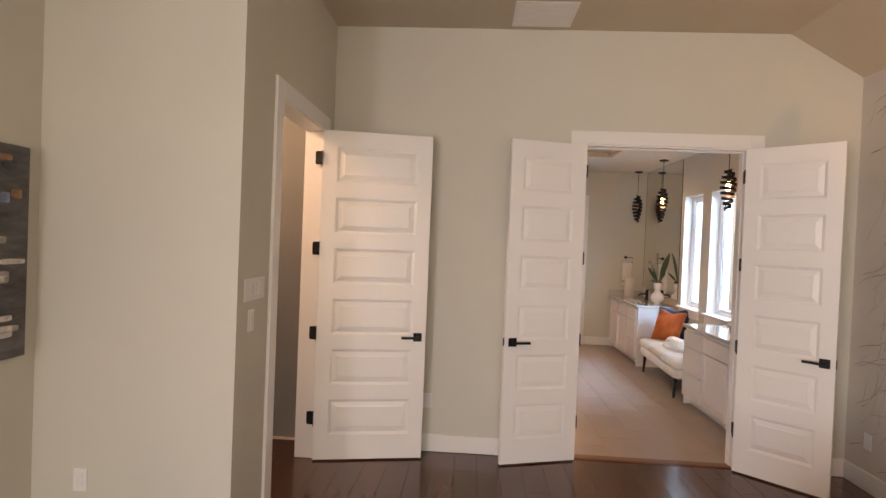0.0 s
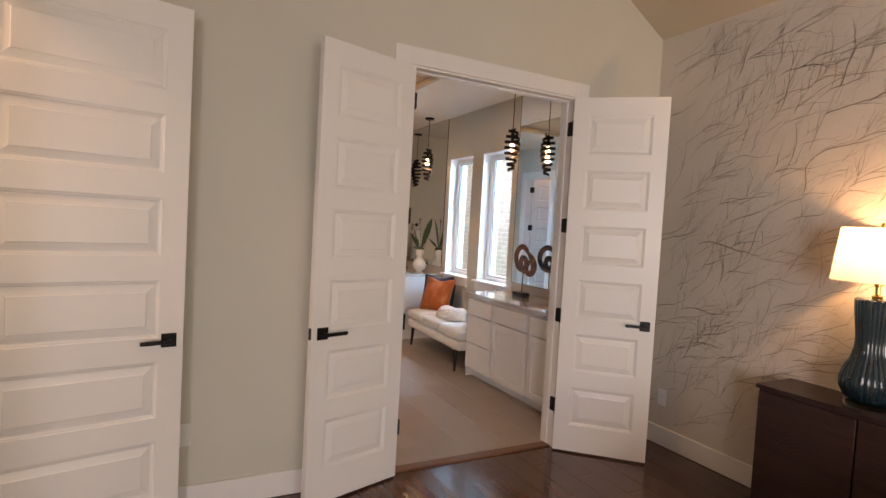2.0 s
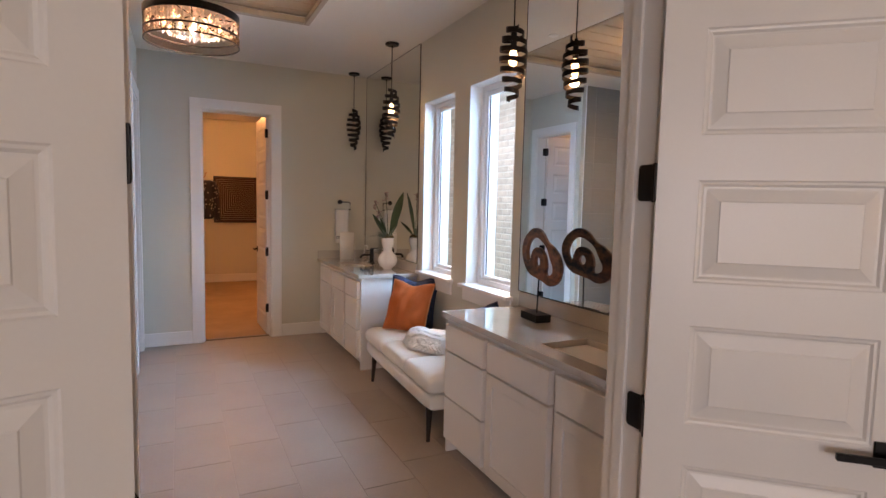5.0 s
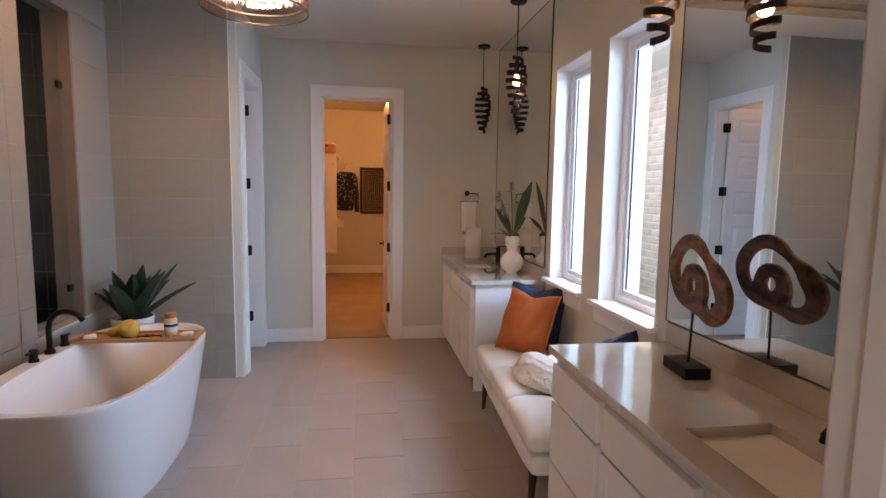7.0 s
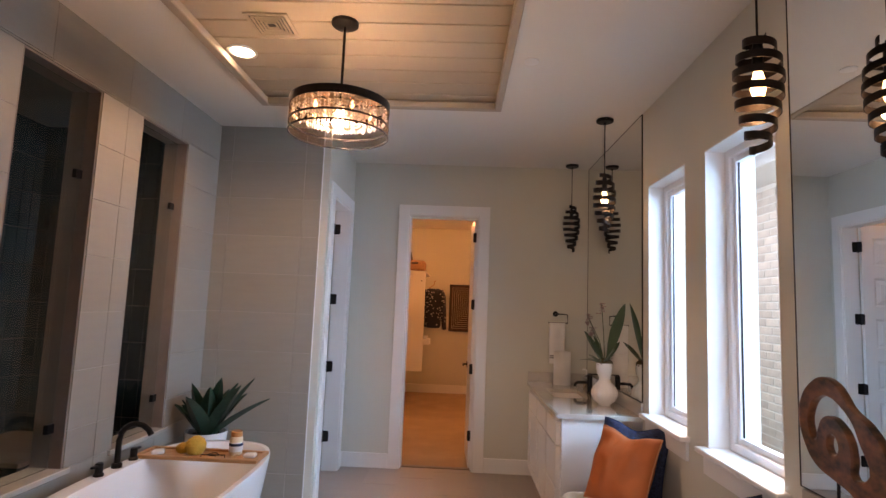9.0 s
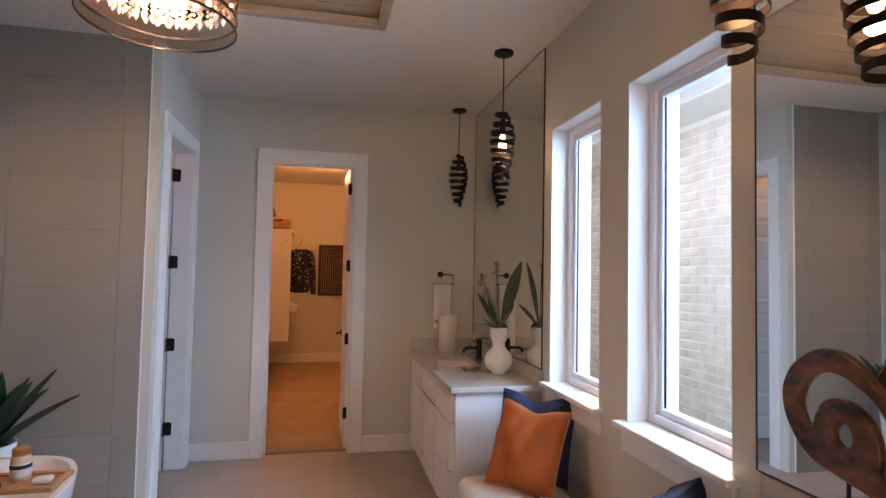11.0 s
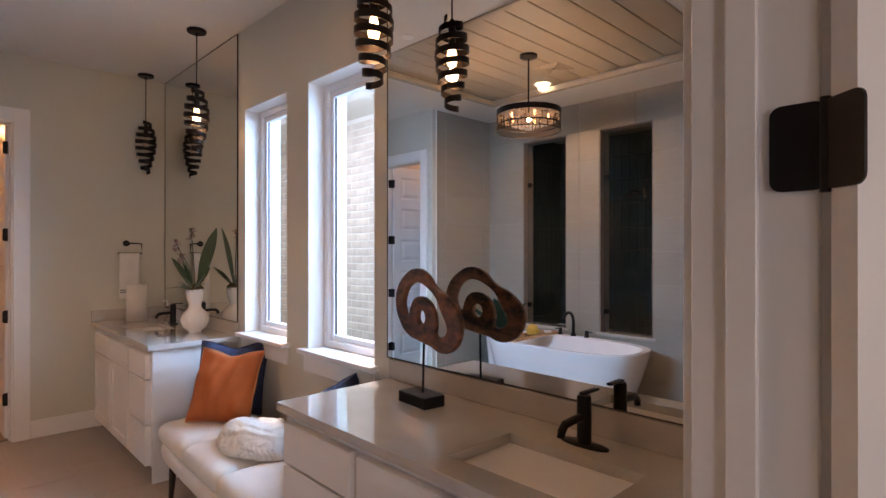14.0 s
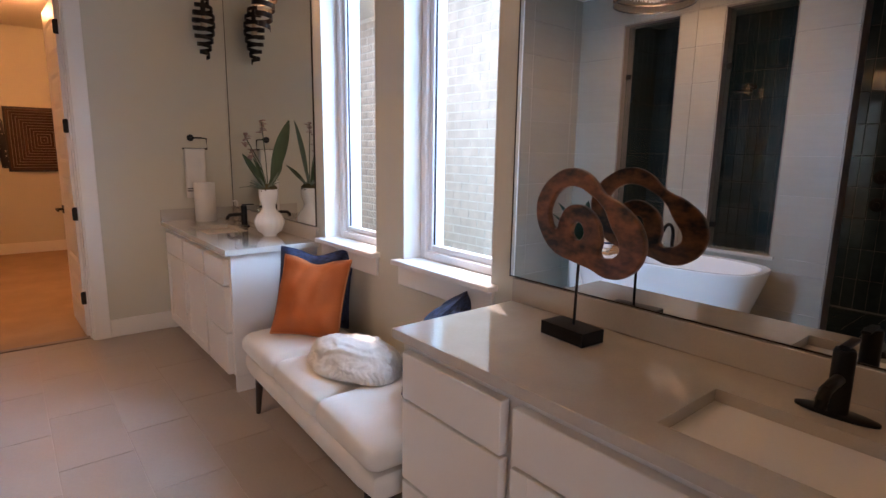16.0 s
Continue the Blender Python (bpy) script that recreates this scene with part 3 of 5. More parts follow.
hd = thing("wall_shower", at(-0.992, 7.82, 2.16), "round matte black shower head on a wall arm", "shower head")
part("flange", tube([(0, 0, 0), (0.010, 0, 0)], 0.030, 20), M_BLACK, hd, smooth=True)
part("arm", tube([(0.010, 0, 0), (0.10, 0, 0.012), (0.20, 0, 0.006), (0.245, 0, -0.035)], 0.011, 12), M_BLACK, hd, smooth=True)
bm = lathe([(0.014, 0.035), (0.020, 0.015), (0.082, 0.006), (0.085, -0.006), (0.080, -0.010)], 32)
bmesh.ops.translate(bm, vec=(0.25, 0, -0.065), verts=bm.verts[:])
part("rose", bm, M_BLACK, hd, "flat round spray plate", True)


# ---- vanities ----
def front(name, parent, y0, y1, z0, z1, x, shaker=False):
    if not shaker:
        return part(name, boxes((x - 0.022, x + 0.012, y0, y1, z0, z1), bevel=0.0025), M_CAB, parent)
    d = part(name, boxes((x - 0.012, x + 0.012, y0 + 0.05, y1 - 0.05, z0 + 0.05, z1 - 0.05)), M_CAB, parent)
    s = 0.056
    for nm, b in (("stile", (x - 0.022, x + 0.012, y0, y0 + s, z0, z1)), ("stile", (x - 0.022, x + 0.012, y1 - s, y1, z0, z1)), ("rail", (x - 0.022, x + 0.012, y0 + s, y1 - s, z0, z0 + s)), ("rail", (x - 0.022, x + 0.012, y0 + s, y1 - s, z1 - s, z1))):
        part(nm, boxes(b, bevel=0.002), M_CAB, d)
    return d


CT, CB = 0.868, 0.836  # counter top and underside
XC = 3.150             # cabinet face


def vanity(y0, y1, drawers, doors, label):
    """Cabinet from y0 to y1 along the window wall."""
    v = thing("vanity_cabinet", at(XC, (y0 + y1) / 2, 0), label, "vanity", "bathroom vanities")
    o = (XC, (y0 + y1) / 2, 0)
    v_inv = -Vector(o)
    part("body", boxes((XC + 0.012, XW - 0.002, y0, y1, 0.10, CB), bevel=0.001), M_CAB, v)
    part("toe_kick", boxes((XC + 0.085, XC + 0.10, y0 + 0.02, y1 - 0.02, 0.001, 0.10)), M_CAB, v)
    for ya, yb in ((y0, y0 + 0.019), (y1 - 0.019, y1)):
        part("end_panel", boxes((XC + 0.012, XW - 0.002, ya, yb, 0.001, 0.099), bevel=0.0005), M_CAB, v)
    for a, b in drawers:
        for z0, z1 in ((0.651, 0.803), (0.370, 0.641), (0.110, 0.360)):
            front("drawer_front", v, a, b, z0, z1, XC)
    for a, b in doors:
        front("false_front", v, a, b, 0.651, 0.803, XC)
        front("door", v, a, b, 0.110, 0.641, XC, True)
    for ch in v.children:
        ch.location = v_inv
    return v


vanity(5.08, 6.738, [(6.262, 6.700)], [(5.707, 6.222), (5.150, 5.660)], "white vanity cabinet with drawer stack beside a cream bench")
vanity(8.455, 9.995, [(8.49, 8.86)], [(8.90, 9.36), (9.40, 9.86)], "white vanity cabinet beside the closet doorway")


def counter(y0, y1, s0, s1, label, side):
    c = thing("countertop", at(XW - 0.3, (y0 + y1) / 2, CB), label, "countertop", "quartz countertops")
    o = Vector((XW - 0.3, (y0 + y1) / 2, CB))
    x0, x1, a, b = XC - 0.024, XW - 0.001, 3.227, 3.503

    def put(n, m, *r, bev=0.0, lab=""):
        bm = boxes(*r, bevel=bev)
        bmesh.ops.translate(bm, vec=-o, verts=bm.verts[:])
        return part(n, bm, m, c, lab)
    bm = bmesh.new()
    loops = [[bm.verts.new(Vector((x, y, z)) - o) for x, y in ((p, q), (r, q), (r, t), (p, t))] for p, r, q, t, z in ((x0, x1, y0, y1, CB), (x0, x1, y0, y1, CT - 0.002), (x0 + 0.002, x1, y0 + 0.002, y1 - 0.002, CT), (a, b, s0, s1, CT), (a, b, s0, s1, CB))]
    for p, q in zip(loops, loops[1:] + loops[:1]):
        rect_ring(bm, p, q)
    part("slab", bm, M_QUARTZ, c)
    put("backsplash", M_QUARTZ, (XW - 0.021, XW - 0.001, y0, y1, CT, 0.958), bev=0.002)
    if side:
        put("side_splash", M_QUARTZ, (XC - 0.02, XW - 0.022, side - 0.020, side - 0.001, CT, 0.958), bev=0.002)
    # undermount basin, sloping to the drain
    bm = bmesh.new()
    prev = None
    for ins, z in ((-0.004, CB - 0.001), (0.003, CB - 0.012), (0.012, CB - 0.09), (0.030, CB - 0.118), (0.10, CB - 0.128)):
        ring = []
        for k in range(32):
            t = 2 * math.pi * k / 32
            hx, hy = (b - a) / 2 - ins, (s1 - s0) / 2 - ins * 1.2
            p = 2 / 9.0
            ring.append(bm.verts.new(((a + b) / 2 + hx * math.copysign(abs(math.cos(t)) ** p, math.cos(t)), (s0 + s1) / 2 + hy * math.copysign(abs(math.sin(t)) ** p, math.sin(t)), z)))
        if prev:
            for k in range(32):
                bm.faces.new((prev[k], prev[(k + 1) % 32], ring[(k + 1) % 32], ring[k]))
        prev = ring
    bm.faces.new(prev)
    bmesh.ops.translate(bm, vec=-o, verts=bm.verts[:])
    basin = part("basin", bm, M_SINK, c, "white rectangular undermount basin", True)
    bm = lathe([(0.022, 0.0), (0.022, 0.003), (0.016, 0.004)], 20)
    bmesh.ops.translate(bm, vec=Vector(((a + b) / 2, (s0 + s1) / 2, CB - 0.128)) - o, verts=bm.verts[:])
    part("drain", bm, M_BLACK, basin, "black drain cap", True)
    return c


counter(5.077, 6.754, 5.443, 5.900, "pale grey quartz countertop with undermount sink beside bench", None)
counter(8.426, 9.998, 9.10, 9.56, "pale grey quartz countertop with side splash by closet wall", 9.998)


def mirror(y0, y1):
    z0, z1 = 0.960, HC - 0.004
    m = thing("wall_mirror", at(XW - 0.004, (y0 + y1) / 2, z0), "frameless tall wall mirror with thin dark edge above vanity", "mirror", "vanity mirrors")
    hy, h = (y1 - y0) / 2, z1 - z0
    part("glass", boxes((-0.004, 0.003, -hy + 0.004, hy - 0.004, 0.004, h - 0.004)), M_MIRROR, m)
    e = 0.003
    for nm, b in (("edge", (-0.006, 0.003, -hy, -hy + e, 0, h)), ("edge", (-0.006, 0.003, hy - e, hy, 0, h)), ("edge", (-0.006, 0.003, -hy + e, hy - e, 0, e)), ("edge", (-0.006, 0.003, -hy + e, hy - e, h - e, h))):
        part(nm, boxes(b), mat("bronze_mirror_edge", (0.05, 0.035, 0.025), 0.35, metal=0.8) if "bronze_mirror_edge" not in MATS else MATS["bronze_mirror_edge"], m, "thin dark bronze edge")


mirror(5.095, 6.780)
mirror(8.447, 9.996)


def faucet(x, y):
    f = thing("basin_faucet", at(x, y, CT), "matte black single-hole faucet with flat lever on quartz counter", "faucet", "basin faucets")
    bm = lathe([(0.028, 0), (0.028, 0.006), (0.025, 0.008)], 28)
    bmesh.ops.scale(bm, vec=(1, 2.9, 1), verts=bm.verts[:])
    part("base_plate", bm, M_BLACK, f, smooth=True)
    part("body", lathe([(0.023, 0.006), (0.022, 0.02), (0.0215, 0.145), (0.019, 0.152)], 24), M_BLACK, f, smooth=True)
    part("spout", tube([(0, 0, 0.086), (-0.06, 0, 0.088), (-0.105, 0, 0.085), (-0.122, 0, 0.068), (-0.124, 0, 0.052)], 0.0125, 12), M_BLACK, f, smooth=True)
    part("lever", boxes((-0.012, 0.075, -0.010, 0.010, 0.153, 0.161), bevel=0.002), M_BLACK, f)
    return f


faucet(3.580, 5.675)
faucet(3.575, 9.40)


# ---- soft furnishing helpers ----
def pillow_bm(sx, sy, th, seed=0, n=34, crease=0.020, chop=0.0):
    """A stuffed square cushion lying in the xy plane, with pulled corners and wrinkles."""
    bm = bmesh.new()
    off = Vector((seed * 3.7, seed * 1.3, 0))
    grids = []
    for s in (1, -1):
        g = []
        for i in range(n + 1):
            row = []
            for j in range(n + 1):
                u, v = 2 * i / n - 1, 2 * j / n - 1
                x = sx / 2 * u * (1 - 0.07 * (1 - v * v))
                y = sy / 2 * v * (1 - 0.07 * (1 - u * u))
                k = max(0.0, (1 - abs(u) ** 2.6) * (1 - abs(v) ** 2.6)) ** 0.55
                z = s * (th / 2 * k + crease * k * noise.noise(Vector((x * 14, y * 9, s)) + off) * 2)
                pull = math.sin(20 * math.atan2(abs(v) - 1.05, abs(u) - 1.05) + seed) * 0.006 * k * max(0.0, (abs(u) + abs(v)) / 2 - 0.35)
                dip = chop * math.exp(-(u / 0.42) ** 2) * max(0.0, (v + 0.1) / 1.1) ** 2
                z += s * (pull - dip * 0.28 * k)
                row.append(bm.verts.new((x, y - dip * sy, z)))
            g.append(row)
        grids.append(g)
    for s, g in enumerate(grids):
        for i in range(n):
            for j in range(n):
                q = (g[i][j], g[i + 1][j], g[i + 1][j + 1], g[i][j + 1])
                bm.faces.new(q if s == 0 else q[::-1])
    bmesh.ops.remove_doubles(bm, verts=bm.verts[:], dist=0.0005)
    return bm


def cushion_bm(x0, x1, y0, y1, z0, z1, puff=0.02, n=12, seed=0):
    """A boxed cushion with soft edges and a crowned top."""
    bm = bmesh.new()
    bmesh.ops.create_cube(bm, size=2.0)
    bmesh.ops.subdivide_edges(bm, edges=bm.edges[:], cuts=n, use_grid_fill=True)
    hx, hy, hz = (x1 - x0) / 2, (y1 - y0) / 2, (z1 - z0) / 2
    r = min(hz * 0.85, 0.05)
    for v in bm.verts:
        p = Vector((v.co.x * hx, v.co.y * hy, v.co.z * hz))
        c = Vector((max(-hx + r, min(hx - r, p.x)), max(-hy + r, min(hy - r, p.y)), max(-hz + r, min(hz - r, p.z))))
        d = p - c
        if d.length > 1e-6:
            p = c + d.normalized() * min(d.length, r)
        if v.co.z > 0:
            p.z += puff * (1 - v.co.x ** 2) * (1 - v.co.y ** 2) + 0.004 * noise.noise(Vector((p.x * 9, p.y * 9, seed)))
        v.co = p + Vector(((x0 + x1) / 2, (y0 + y1) / 2, (z0 + z1) / 2))
    return bm


# ---- bench ----
bench = thing("upholstered_bench", at(3.355, 7.50, 0, -2.4), "cream upholstered bench with channelled seat and dark tapered legs", "bench")
BX0, BX1, BY0, BY1 = -0.262, 0.250, -0.735, 0.710
part("seat_rail", cushion_bm(BX0, BX1, BY0, BY1, 0.225, 0.345, 0.0, 10), M_FABRIC, bench, smooth=True)
for i in range(3):
    a = BY0 + i * (BY1 - BY0) / 3
    part("seat_cushion", cushion_bm(BX0 - 0.008, BX1, a + 0.002, a + (BY1 - BY0) / 3 - 0.002, 0.335, 0.452, 0.018, 12, i), M_FABRIC, bench, smooth=True)
for lx, sx in ((BX0 + 0.06, -1), (BX1 - 0.06, 1)):
    for ly, sy in ((BY0 + 0.13, -1), (BY1 - 0.10, 1)):
        part("leg", tube([(lx + sx * 0.012, ly + sy * 0.015, 0.0), (lx, ly, 0.23)], 0.02, 14, radii=[0.0125, 0.023]), M_ESPRESSO, bench, "dark tapered wooden leg", True)


def scatter_pillow(name, m, sx, sy, th, material, label, seed, flange=None, chop=0.0):
    p = thing(name, m, label, "pillow", "bench pillows")
    part("cover", pillow_bm(sx, sy, th, seed, chop=chop), material, p, smooth=True)
    bm = bmesh.new()
    pts = []
    n = 26
    for e in range(4):
        for i in range(n):
            u = 2 * i / n - 1
            u, v = ((u, -1), (1, u), (-u, 1), (-1, -u))[e]
            dip = chop * math.exp(-(u / 0.42) ** 2) * max(0.0, (v + 0.1) / 1.1) ** 2
            pts.append((sx / 2 * u * (1 - 0.07 * (1 - v * v)), sy / 2 * v * (1 - 0.07 * (1 - u * u)) - dip * sy, 0))
    tube(pts + pts[:1], 0.005, 6, bm)
    part("piping", bm, flange or material, p, smooth=True)
    return p


scatter_pillow("throw_pillow", pose(3.520, 8.135, 0.665, 70, 0, -46), 0.44, 0.45, 0.19, M_NAVY, "navy textured throw pillow leaning behind the orange one", 3, chop=0.08)
scatter_pillow("throw_pillow", pose(3.412, 7.950, 0.664, 66, 2, -50), 0.38, 0.43, 0.22, M_ORANGE, "burnt orange velvet throw pillow on the cream bench", 1, mat("pale_orange_piping", (0.60, 0.24, 0.10), 0.8, bump=0.2), 0.07)
scatter_pillow("throw_pillow", pose(3.530, 7.025, 0.645, 68, 8, 205), 0.40, 0.40, 0.15, M_NAVY, "navy textured throw pillow against the vanity side", 5)

# knitted throw, gathered in a heap
M_KNIT = mat("ivory_knit", (0.74, 0.71, 0.66), 0.95, var=0.12, scale=20, fine=200, bump=0.8, depth=0.006)
bm = bmesh.new()
bmesh.ops.create_icosphere(bm, subdivisions=6, radius=1.0)
for v in bm.verts:
    d = v.co.copy()
    ang = math.atan2(d.y, d.x)
    r = 1 + 0.16 * noise.noise(d * 1.3 + Vector((4, 1, 0)))
    fold = math.sin(26 * (d.x * 0.6 + d.y * 0.35) + 6 * noise.noise(d * 2.4)) * 0.5 + abs(noise.noise(d * 5.0)) * 1.1 + 0.6 * abs(noise.noise(d * 11.0))
    x, y = d.x * 0.175 * r, d.y * 0.255 * r
    z = max(0.0, d.z + 0.12) * 0.112 * (1 + 0.30 * noise.noise(d * 1.6 + Vector((9, 0, 0))))
    rib = math.sin(46 * ang + 9 * noise.noise(d * 2.2)) * max(0.0, 0.9 - d.z)
    k = 0.0085 * fold * (0.35 + max(0.0, d.z)) + 0.0035 * rib
    v.co = Vector((x + d.x * k, y + d.y * k, max(0.0, z + k * 0.55)))
throw = thing("throw_blanket", at(3.365, 7.42, 0.468, 8), "ivory knitted throw heaped on the cream bench", "blanket")
part("cloth", bm, M_KNIT, throw, smooth=True)

# ---- wooden sculpture ----
M_SCULPT = mat("oiled_brown_root_wood", (0.125, 0.046, 0.017), 0.33, var=0.92, scale=7, fine=34, bump=0.12, depth=0.002, stretch=(1, 1, 1.5), coat=0.15, contrast=2.0)


def flat_shape(loops, extrude, bevel):
    """A flat board with round edges, cut from smooth closed outlines in the xz plane."""
    cu = bpy.data.curves.new("outline", "CURVE")
    cu.dimensions, cu.fill_mode, cu.extrude, cu.bevel_depth, cu.bevel_resolution, cu.resolution_u = "2D", "BOTH", extrude, bevel, 2, 8
    for pts in loops:
        sp = cu.splines.new("BEZIER")
        sp.bezier_points.add(len(pts) - 1)
        sp.use_cyclic_u = True
        for b, p in zip(sp.bezier_points, pts):
            b.co = (p[0], p[1], 0)
            b.handle_left_type = b.handle_right_type = "AUTO"
    ob = bpy.data.objects.new("outline", cu)
    scene.collection.objects.link(ob)
    me = bpy.data.meshes.new_from_object(ob.evaluated_get(bpy.context.evaluated_depsgraph_get()))
    bpy.data.objects.remove(ob)
    bpy.data.curves.remove(cu)
    me.transform(Matrix.Rotation(radians(90), 4, "X"))
    return me


outer = [(-0.185, 0.123), (-0.171, 0.181), (-0.122, 0.235), (-0.062, 0.26), (-0.002, 0.245), (0.057, 0.189), (0.123, 0.156), (0.182, 0.09), (0.185, 0.024), (0.144, -0.033), (0.09, -0.05), (0.025, -0.033), (-0.04, -0.021), (-0.106, -0.004), (-0.155, 0.041)]
crescent = [(-0.138, 0.099), (-0.130, 0.160), (-0.088, 0.204), (-0.04, 0.213), (0.012, 0.194), (0.062, 0.156), (0.090, 0.107), (0.124, 0.037), (0.11, 0.012), (0.085, 0.0), (0.055, 0.004), (0.053, 0.057), (0.038, 0.108), (0.004, 0.139), (-0.03, 0.149), (-0.068, 0.136), (-0.088, 0.103), (-0.108, 0.064)]
eye = [(-0.053, 0.074), (-0.04, 0.099), (-0.019, 0.104), (0.001, 0.082), (-0.002, 0.053), (-0.024, 0.039), (-0.046, 0.049)]
sc = thing("wood_sculpture", at(3.518, 6.338, CT, -95), "abstract looped brown wood sculpture on black stand", "sculpture")
me = flat_shape([outer, crescent, eye], 0.006, 0.005)
me.materials.clear()
me.materials.append(M_SCULPT)
for p in me.polygons:
    p.use_smooth = True
me.set_sharp_from_angle(angle=radians(40))
loop = part("looped_wood", me, None, sc)
loop.location = (0.012, 0.012, 0.262)
loop.scale = (1.07, 1.0, 0.97)
part("post", tube([(-0.008, 0.006, 0.04), (-0.008, 0.012, 0.255)], 0.0045, 10), M_BLACK, sc, "thin black metal post", True)
part("base_block", boxes((-0.095, 0.075, -0.048, 0.048, 0.0, 0.042), bevel=0.002), M_BLACK, sc, "black rectangular base")

# ---- things on the far counter ----
M_CERAM = mat("glossy_white_ceramic", (0.80, 0.78, 0.74), 0.12, var=0.02, bump=0.0, coat=0.4)
M_LEAF = mat("dark_green_leaf", (0.030, 0.060, 0.022), 0.4, var=0.4, scale=8, fine=40, bump=0.15, stretch=(1, 1, 0.3))
M_LEAF2 = mat("blue_green_agave_leaf", (0.012, 0.042, 0.024), 0.40, var=0.5, scale=6, fine=40, bump=0.15)
M_MOSS = mat("dry_moss", (0.11, 0.085, 0.035), 0.95, var=0.5, fine=120, bump=0.8, depth=0.01)
vase = thing("vase", at(3.545, 8.83, CT), "white ceramic double gourd vase with artificial greenery", "vase")
bm = lathe([(0.042, 0.0), (0.046, 0.012), (0.078, 0.035), (0.095, 0.078), (0.094, 0.105), (0.078, 0.140), (0.052, 0.166), (0.042, 0.185), (0.043, 0.205), (0.055, 0.232), (0.061, 0.262), (0.061, 0.308), (0.055, 0.308), (0.054, 0.275), (0.052, 0.265)], 64)
for v in bm.verts:
    a = math.atan2(v.co.y, v.co.x)
    k = 1 + 0.022 * math.cos(16 * a) * (1 if v.co.z < 0.15 else 0.5)
    v.co.x *= k
    v.co.y *= k
part("body", bm, M_CERAM, vase, smooth=True)
bm = bmesh.new()
bmesh.ops.create_icosphere(bm, subdivisions=4, radius=0.060)
for v in bm.verts:
    v.co = Vector((v.co.x, v.co.y, max(v.co.z * 0.6, -0.02) + 0.305)) + v.co.normalized() * 0.008 * noise.noise(v.co * 60)
part("moss", bm, M_MOSS, vase, "brown dried moss")


def blade(bm, base, way, length, width, droop=0.2, cup=0.25, n=12, twist=0.0, thick=0.003, late=False):
    """A pointed leaf with a folded midrib that bends over as it goes."""
    way = Vector(way).normalized()
    side = way.cross(Vector((0, 0, 1)))
    side = (side if side.length > 0.05 else Vector((1, 0, 0))).normalized()
    side = Matrix.Rotation(twist, 3, way) @ side
    p, rows = Vector(base), []
    d = way.copy()
    for i in range(n + 1):
        t = i / n
        w = width * (math.sin(math.pi * min(1.0, 0.18 + 0.82 * t) ** 0.9) ** 0.8 if t < 1 else 0.02) * 0.5
        if late:
            w = width * 0.5 * max(0.09, math.sin(math.pi * min(0.985, t ** 1.25)) ** 0.75)
        nrm = side.cross(d).normalized()
        rows.append([bm.verts.new(p - side * w + nrm * w * cup), bm.verts.new(p + nrm * 0), bm.verts.new(p + side * w + nrm * w * cup), bm.verts.new(p - nrm * thick)])
        d = (d + Vector((0, 0, -droop / n))).normalized()
        p = p + d * (length / n)
    for a, b in zip(rows, rows[1:]):
        for x, y in ((0, 1), (1, 2), (2, 3), (3, 0)):
            bm.faces.new((a[x], a[y], b[y], b[x]))
    return bm


for base, way, ln, wd, dr, tw in (((0.01, -0.01, 0.30), (0.25, -0.12, 1.0), 0.47, 0.088, 0.10, 1.25), ((-0.015, 0.01, 0.30), (-0.44, 0.22, 1.0), 0.27, 0.055, 0.25, 1.0), ((-0.01, 0.0, 0.30), (-0.25, 0.20, 1.0), 0.22, 0.030, 0.3, -0.5), ((0.0, 0.01, 0.30), (0.5, 0.25, 0.75), 0.22, 0.045, 0.3, 0.6)):
    part("leaf", blade(bmesh.new(), base, way, ln, wd, dr, twist=tw, late=True), M_LEAF, vase, "long dark green leaf", True)
for k, (dx, dy, hgt) in enumerate(((-0.11, 0.08, 0.37), (-0.02, 0.02, 0.46), (-0.085, 0.06, 0.28))):
    pts = [(0, 0, 0.30), (dx * 0.3, dy * 0.3, 0.28 + hgt * 0.5), (dx, dy, 0.28 + hgt)]
    part("stem", tube(pts, 0.003, 6), M_LEAF, vase, smooth=True)
    bm = bmesh.new()
    rnd = random.Random(k)
    for i in range(7):
        blade(bm, Vector(pts[2]) + Vector((rnd.uniform(-.012, .012), rnd.uniform(-.012, .012), -0.012 * i)), (rnd.uniform(-1, 1), rnd.uniform(-1, 1), 0.4), 0.045, 0.030, 0.5, n=4)
    part("flower", bm, mat("pale_mauve_petal", (0.30, 0.20, 0.19), 0.7, bump=0) if "pale_mauve_petal" not in MATS else MATS["pale_mauve_petal"], vase, "small faded orchid blooms")
bm = bmesh.new()
rnd = random.Random(4)
for i in range(26):
    a = rnd.uniform(0, 6.28)
    blade(bm, (0.03 * math.cos(a) - 0.02, 0.03 * math.sin(a), 0.31), (math.cos(a) - 0.5, math.sin(a), rnd.uniform(0.6, 1.8)), rnd.uniform(0.06, 0.14), 0.014, 0.6, n=5)
part("foliage", bm, mat("dusty_sage_leaf", (0.15, 0.19, 0.14), 0.7, var=0.3), vase, "pale sage filler leaves")

